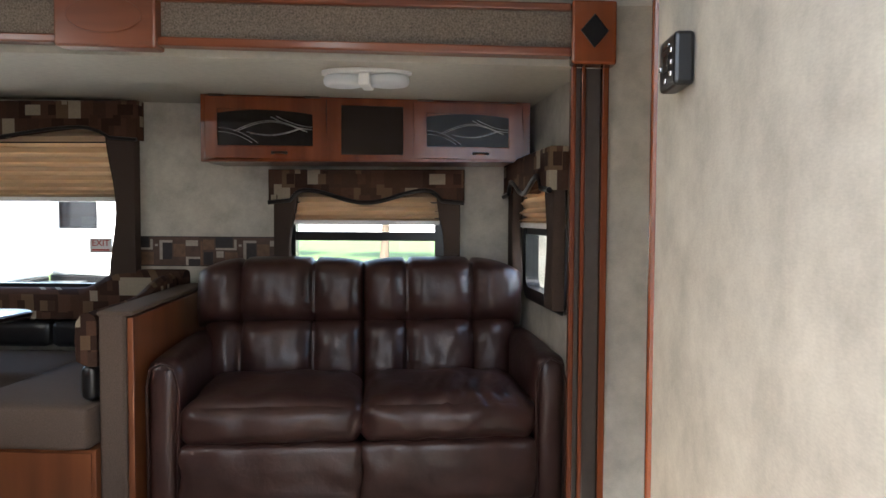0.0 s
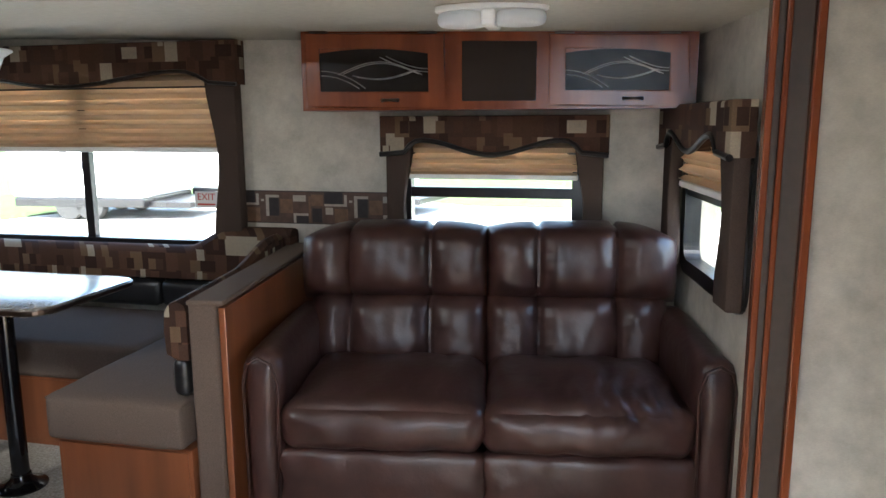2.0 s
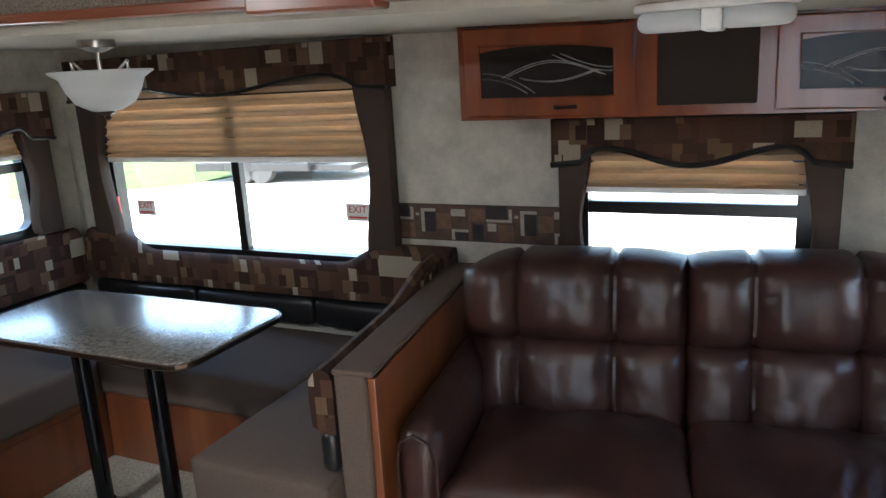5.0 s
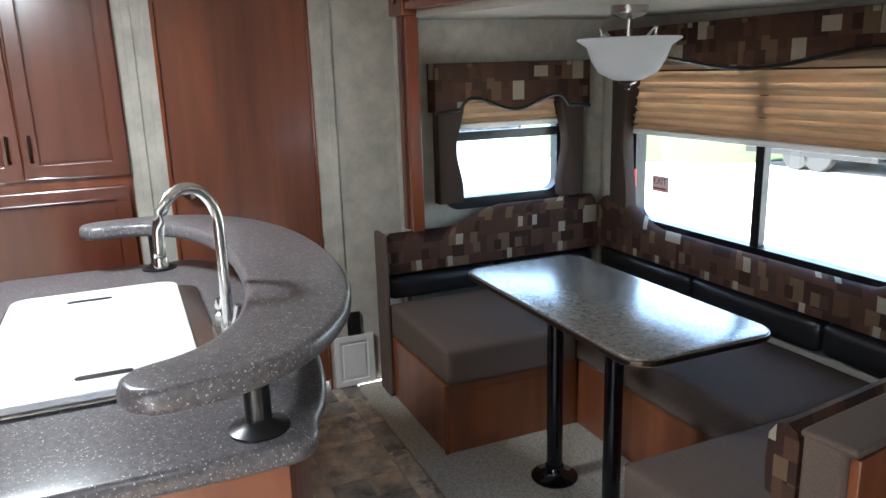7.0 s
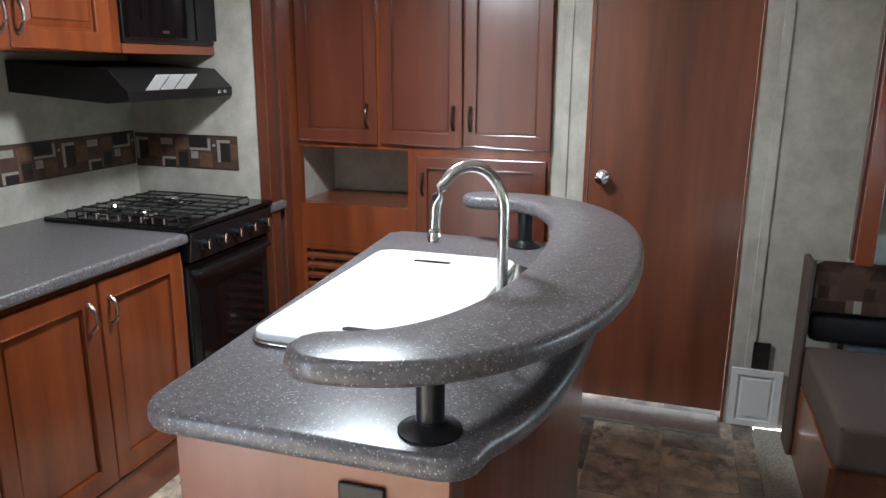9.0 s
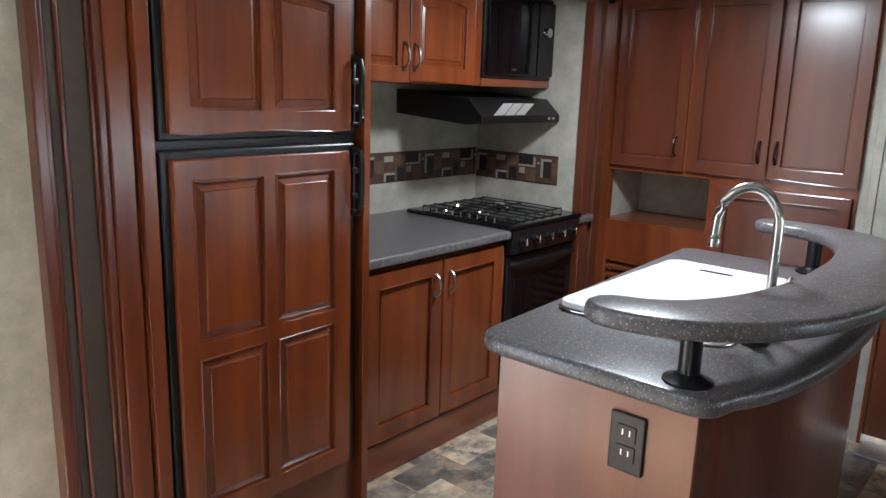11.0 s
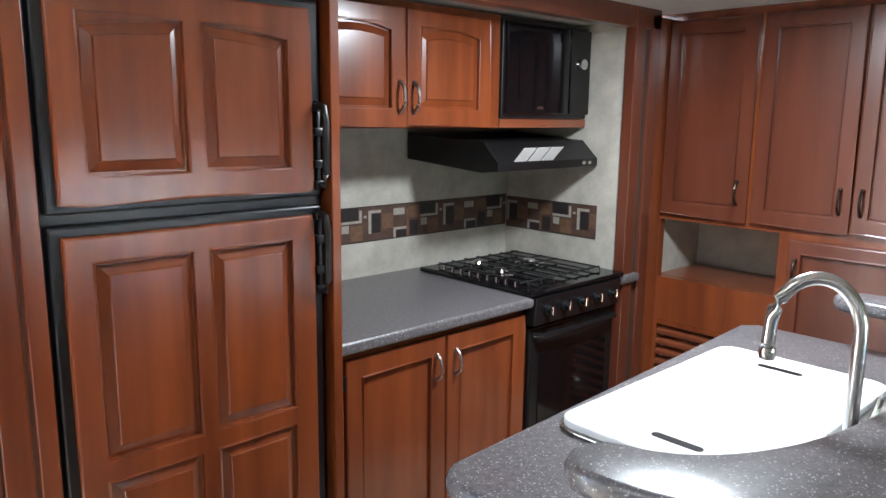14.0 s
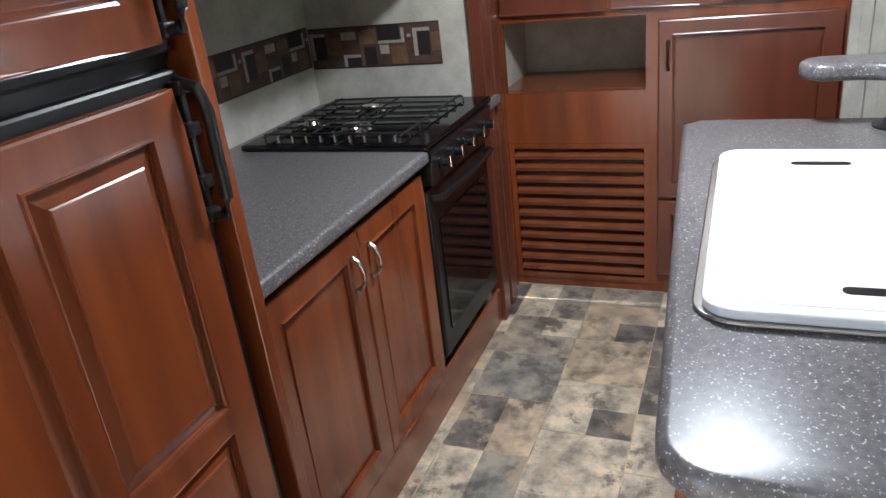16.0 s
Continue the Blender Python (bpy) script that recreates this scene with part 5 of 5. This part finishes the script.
back_pad(face_pose(XL + 0.02, 2.71, 0, "+x"), 1.15, lambda u: 0.785 + 0.085 * step_up(u, 0.32, 0.62), (0.468, 0.585), "patterned back cushion on the bench by the small window")
back_pad(face_pose(-3.09, 3.965, 0, "-y"), 2.03, lambda u: 0.765 + 0.10 * (1 - step_up(u, 0.12, 0.42)) + 0.095 * step_up(u, 1.5, 1.72), (0.468, 0.60), "patterned back cushion under the wide window")
back_pad(DV @ face_pose(-0.947, 3.86, 0, "-x"), 1.0, lambda u: 0.785 + 0.06 * (1 - step_up(u, 0.1, 0.5)), (0.468, 0.60), "patterned back cushion against the divider", 0.075)

tb = thing("dinette_table", (-2.06, 3.13, 0.006), "speckled laminate dinette table on two black posts", "table")
part("tabletop", slab(rounded(-2.62, 2.865, -1.50, 3.41, 0.085, 8), 0.694, 0.722, 0.006), M_TABLE, tb, smooth=True)
part("edge_band", slab(rounded(-2.625, 2.86, -1.495, 3.415, 0.088, 8), 0.699, 0.717, 0.004), M_BRONZE, tb, "brown edge band")
for x, y in ((-2.12, 3.0), (-1.77, 3.0)):
    p = part("post", lathe([(0.03, 0), (0.03, 0.66), (0.034, 0.664), (0.034, 0.687)], (x, y, 0.006), 24), M_BLACKGLOSS, tb, smooth=True)
    part("floor_flange", lathe([(0.088, 0), (0.088, 0.006), (0.06, 0.016), (0.038, 0.035), (0.034, 0.05), (0.034, 0.052)], (x, y, 0.0065), 32), M_BLACKGLOSS, p, smooth=True)

# pendant lamp
pl = thing("pendant_lamp", (-2.10, 3.27, 1.70), "frosted glass bowl pendant with a nickel stem", "lamp")
part("bowl", lathe([(0.004, -0.222), (0.05, -0.216), (0.10, -0.19), (0.125, -0.15), (0.142, -0.105), (0.176, -0.082), (0.174, -0.077), (0.137, -0.10), (0.118, -0.15), (0.095, -0.182), (0.05, -0.207), (0.004, -0.212)], (-2.10, 3.27, 1.686), 40), M_FROST, pl, "frosted white glass", smooth="all")
part("finial", lathe([(0.0, -0.252), (0.012, -0.245), (0.008, -0.235), (0.03, -0.226), (0.034, -0.216), (0.0, -0.212)], (-2.10, 3.27, 1.686), 20), M_BRONZE, pl, smooth=True)
part("canopy", lathe([(0.0, 0.016), (0.062, 0.016), (0.062, -0.012), (0.04, -0.022), (0.014, -0.03), (0.0, -0.03)], (-2.10, 3.27, 1.70), 28), M_NICKEL, pl, smooth=True)
part("stem", lathe([(0.010, -0.026), (0.010, -0.21)], (-2.10, 3.27, 1.70), 12), M_NICKEL, pl, smooth=True)
for a in (20, 140, 260):
    c, s = math.cos(radians(a)), math.sin(radians(a))
    pts = []
    for i in range(13):
        q = i / 12
        r = 0.02 + 0.10 * q + 0.03 * math.sin(math.pi * q * 1.2)
        pts.append((-2.10 + r * c, 3.27 + r * s, 1.70 - 0.135 + 0.055 * math.sin(math.pi * q * 0.95) + 0.035 * q))
    part("arm", tube(pts, 0.006, 8), M_NICKEL, pl, smooth="all")

# ceiling light over the sofa
cl = thing("ceiling_light", (-0.03, 3.04, 1.655), "white oval double ceiling light, switched off", "ceiling light")
part("base", prism([(-0.03 + 0.165 * math.cos(a * math.pi / 20), 3.04 + 0.07 * math.sin(a * math.pi / 20)) for a in range(40)], 0.018, Matrix.Translation((0, 0, 1.637)) @ FLAT, 0.004), M_WHITE, cl, smooth=True)
for s in (-1, 1):
    part("lens", prism([(-0.03 + s * 0.083 + 0.074 * math.cos(a * math.pi / 16), 3.04 + 0.062 * math.sin(a * math.pi / 16)) for a in range(32)], 0.042, Matrix.Translation((0, 0, 1.596)) @ FLAT, 0.018, 4), M_FROST, cl, "frosted ribbed lens", smooth=True)
part("switch", box((-0.05, 2.975, 1.592), (-0.01, 3.10, 1.637), 0.006), M_WHITE, cl)

# overhead cabinet
oc = thing("overhead_cabinet", (-0.14, 3.8, 1.37), "cherry overhead cabinet with leaded glass doors and a speaker panel", "cabinet")
part("body", wall_with_holes(face_pose(-0.885, 3.66, 1.372, "-y"), 1.49, 0.315, 0.02, [(0.06, 0.05, 0.53, 0.265), (0.645, 0.035, 0.925, 0.275), (1.02, 0.05, 1.43, 0.265)]), M_CHERRY, oc)
part("bottom", box((-0.885, 3.681, 1.372), (0.605, 3.966, 1.388)), M_CHERRY_H, oc)
for x in (-0.885, 0.587):
    part("side", box((x, 3.681, 1.389), (x + 0.018, 3.966, 1.687)), M_CHERRY, oc)
part("speaker_panel", box((-0.255, 3.664, 1.40), (0.055, 3.672, 1.655)), M_SPEAKER, oc, "dark brown speaker cloth")
for u0, u1 in ((-0.862, -0.305), (0.085, 0.572)):
    d = panel_door(face_pose(0, 3.66, 0, "-y"), u0, 1.385, u1, 1.675, oc, M_CHERRY, [(0, 0, 1, 1)], 0.03, 0.062, raised=False)
    g = part("leaded_glass", box((u0 + 0.06, 3.6475, 1.446), (u1 - 0.06, 3.6505, 1.614), 0.001), M_DARKGLASS, d, "smoked glass with wavy lead lines")
    w, c = u1 - u0 - 0.13, (u0 + u1) / 2
    curves = ((0.0, 0.42, lambda q: 0.52 - 0.46 * q * q), (0.0, 0.36, lambda q: 0.40 - 0.34 * q * q), (0.16, 0.95, lambda q: 0.42 + 0.34 * math.sin(math.pi * q)),
              (0.21, 0.92, lambda q: 0.44 + 0.28 * math.sin(math.pi * q)), (0.30, 0.86, lambda q: 0.40 - 0.14 * math.sin(math.pi * q) + 0.12 * q),
              (0.34, 0.90, lambda q: 0.36 - 0.14 * math.sin(math.pi * q) + 0.18 * q), (0.56, 1.0, lambda q: 0.88 - 0.38 * math.sin(math.pi * q / 2)), (0.62, 1.0, lambda q: 0.90 - 0.32 * math.sin(math.pi * q / 2)))
    for a, b, rise in curves:
        part("lead_line", tube([(c - w / 2 + w * (a + (b - a) * i / 20), 3.6465, 1.450 + 0.15 * rise(i / 20)) for i in range(21)], 0.0018, 6), M_ALU, g)
    pull(face_pose(0, 3.64, 0, "-y"), u0 + 0.62 * (u1 - u0), 1.412, 0.06, d, M_BRONZE, True)
    for x in (u0 + 0.02, u1 - 0.1):
        part("hinge", box((x, 3.635, 1.676), (x + 0.07, 3.66, 1.683), 0.002), M_BRONZE, d)

# the cabinet's top follows the tilted slide ceiling
for ob in oc.children_recursive:
    off = ROOT[ob]
    for v in ob.data.vertices:
        k = (1.654 - 0.0315 * (v.co.x + off.x) - 1.372) / 0.315
        v.co.z = 1.372 + (v.co.z + off.z - 1.372) * k - off.z

# lit fixtures in the main ceiling: a white ring round the lens that glows
for lx, ly, watts in CEILING_LIGHTS:
    fx = thing("flush_ceiling_light", (lx, ly, 2.02), "round white flush ceiling light, switched on", "ceiling light", "flush ceiling lights")
    part("ring", lathe([(0.135, -0.032), (0.15, -0.03), (0.165, -0.012), (0.165, 0.0), (0.135, 0.0), (0.135, -0.032)][:5], (lx, ly, 2.02), 32), M_WHITE, fx, smooth=True)

# control panel on the partition
cpn = thing("wall_control_panel", (0.685, 1.487, 1.315), "small black control panel with screen and buttons on the partition", "control panel")
part("case", box((0.66, 1.442, 1.315), (0.689, 1.532, 1.392), 0.006), M_BLACK, cpn)
part("screen", box((0.6585, 1.475, 1.34), (0.6598, 1.503, 1.365), 0.0004), M_DARKGLASS, cpn, "small dark grey screen")
part("maker_plate", box((0.6585, 1.47, 1.375), (0.6598, 1.507, 1.380), 0.0004), M_NICKEL, cpn)
for y, z in ((1.46, 1.367), (1.46, 1.35), (1.46, 1.333), (1.52, 1.35), (1.49, 1.327)):
    part("button", box((0.6575, y - 0.005, z - 0.004), (0.6598, y + 0.005, z + 0.004), 0.001), M_NICKEL, cpn)

# ---- outside ----
GZ = -0.85
bm = bmesh.new()
bmesh.ops.create_grid(bm, x_segments=2, y_segments=2, size=600, matrix=Matrix.Translation((0, 0, GZ)))
structure("ground", bm, M_GRAVEL, "pale gravel lot", "ground")
structure("lawn", slab([(-60, 6), (-24, 9), (-15.5, 12.8), (-13.2, 15.0), (-12.4, 18.4), (-7, 21.5), (-3, 19.5), (20, 19.5), (60, 22), (60, 70), (-60, 70)], GZ - 0.05, GZ + 0.02), M_GRASS, "bright green grass verge", "ground")


def trailer(x, y, rz, length, mat, label, stripe=True, spots=(-0.32, 0.02, 0.3), ribs=0):
    """Parked travel trailer: rounded body, windows, door, wheels and skirt stripe."""
    m = pose(x, y, GZ, 0, 0, rz)
    t = thing("travel_trailer", (x, y, GZ), label, "trailer", "parked trailers")
    b = box((-length / 2, -1.2, 0.5), (length / 2, 1.2, 3.2), 0.18, 4)
    body = part("body", moved(b, m), mat, t)
    for s in (-1, 1):
        for u in spots:
            w = part("window", moved(box((u * length - 0.5, s * 1.2, 1.7), (u * length + 0.5, s * 1.215, 2.5), 0.02), m), M_BLACKGLOSS, t)
            part("window_frame", moved(box((u * length - 0.54, s * 1.199, 1.66), (u * length + 0.54, s * 1.208, 2.54), 0.004), m), M_BLACK, w)
        part("door", moved(box((0.13 * length, s * 1.2, 0.7), (0.13 * length + 0.65, s * 1.212, 2.6), 0.005), m), M_TRAILER, t)
        if stripe:
            part("stripe", moved(prism([(length / 2 - 2.6, 1.95), (length / 2 - 0.7, 0.62), (length / 2 - 0.7, 0.76), (length / 2 - 2.6, 2.09)], 0.008, Matrix.Translation((0, s * 1.206 - 0.004, 0))), m), M_STRIPE, t)
        for u in (-0.06, 0.06):
            k = lathe([(0.0, 0), (0.33, 0), (0.35, 0.03), (0.35, 0.19), (0.33, 0.22), (0.0, 0.22)], (0, 0, 0), 24)
            k.transform(m @ pose(u * length * 1.3, s * 1.0 - 0.11 , 0.35, -90, 0, 0))
            wh = part("wheel", k, M_TYRE, t, smooth=True)
    for i in range(ribs):
        part("rib", moved(box((-length / 2 + 0.2, 1.2, 0.62 + 0.1 * i), (length / 2 - 0.2, 1.215, 0.67 + 0.1 * i), 0.006), m), mat, t)
    if ribs:
        part("skirt_rail", moved(box((-length / 2 + 0.1, 1.16, 0.40), (length / 2 - 0.1, 1.222, 0.53), 0.01), m), M_ALU, t, "grey metal skirt rail")
    part("underbelly", moved(box((-length / 2 + 0.1, -1.12, 0.30), (length / 2 - 0.1, 1.12, 0.505), 0.03), m), M_BLACK, t)
    part("chassis", moved(box((-length / 2, -0.9, 0.28), (length / 2 + 0.9, 0.9, 0.42), 0.02), m), M_BLACK, t)
    return t


trailer(-11.5, 16.3, 4, 3.4, M_TRAILER, "white travel trailer with a dark stripe parked on gravel")
trailer(-7.4, 18.6, -10, 5.6, M_TRAILER, "white travel trailer parked by the grass")
trailer(-8.7, 2.75, -92, 6.2, M_TRAILER_B, "pale blue-white travel trailer parked close by", False, (-0.42,))
trailer(-3.4, -2.95, 0, 10.0, M_TRAILER, "white ribbed travel trailer seen through the entry door", True, (-0.4,), 5)
trailer(9, 6.5, 75, 7.0, M_TRAILER, "white travel trailer beside the lot")


def tree(x, y, h, seed):
    rnd = random.Random(seed)
    t = thing("tree", (x, y, GZ), "leafy green deciduous tree", "tree", "trees")
    bm = tube([(x, y, GZ), (x + 0.1, y, GZ + 0.25 * h), (x, y + 0.1, GZ + 0.6 * h)], lambda q: 0.22 - 0.14 * q, 10)
    for i in range(6):
        a = rnd.uniform(0, 6.28)
        tube([(x, y, GZ + h * (0.3 + 0.05 * i)), (x + 0.22 * h * math.cos(a), y + 0.22 * h * math.sin(a), GZ + h * (0.55 + 0.05 * i))], lambda q: 0.08 - 0.06 * q, 6, bm)
    part("trunk", bm, M_BARK, t)
    vs, fs = [], []
    for i in range(2600):
        d = Vector((rnd.gauss(0, 1), rnd.gauss(0, 1), rnd.gauss(0, 1))).normalized() * rnd.random() ** 0.4
        lump = 0.75 + 0.45 * noise.noise(d * 2.3 + Vector((seed, 0, 0)))
        p = Vector((x, y, GZ + 0.62 * h)) + Vector((d.x * 0.33 * h, d.y * 0.33 * h, d.z * 0.36 * h)) * lump
        u = Vector((rnd.gauss(0, 1), rnd.gauss(0, 1), rnd.gauss(0, 1))).normalized() * rnd.uniform(0.12, 0.26)
        v = u.orthogonal().normalized() * u.length * 0.6
        k = len(vs)
        vs += [p - u, p + v, p + u, p - v]
        fs.append((k, k + 1, k + 2, k + 3))
    me = bpy.data.meshes.new("crown")
    me.from_pydata(vs, [], fs)
    bm = bmesh.new()
    bm.from_mesh(me)
    part("crown", bm, M_LEAF, t)


for i, (x, y, h) in enumerate(((-17, 32, 9), (-10, 36, 8), (-4, 34, 10), (2, 37, 8.5), (8, 33, 9), (15, 35, 10), (-24, 30, 9))):
    tree(x, y, h, i + 3)
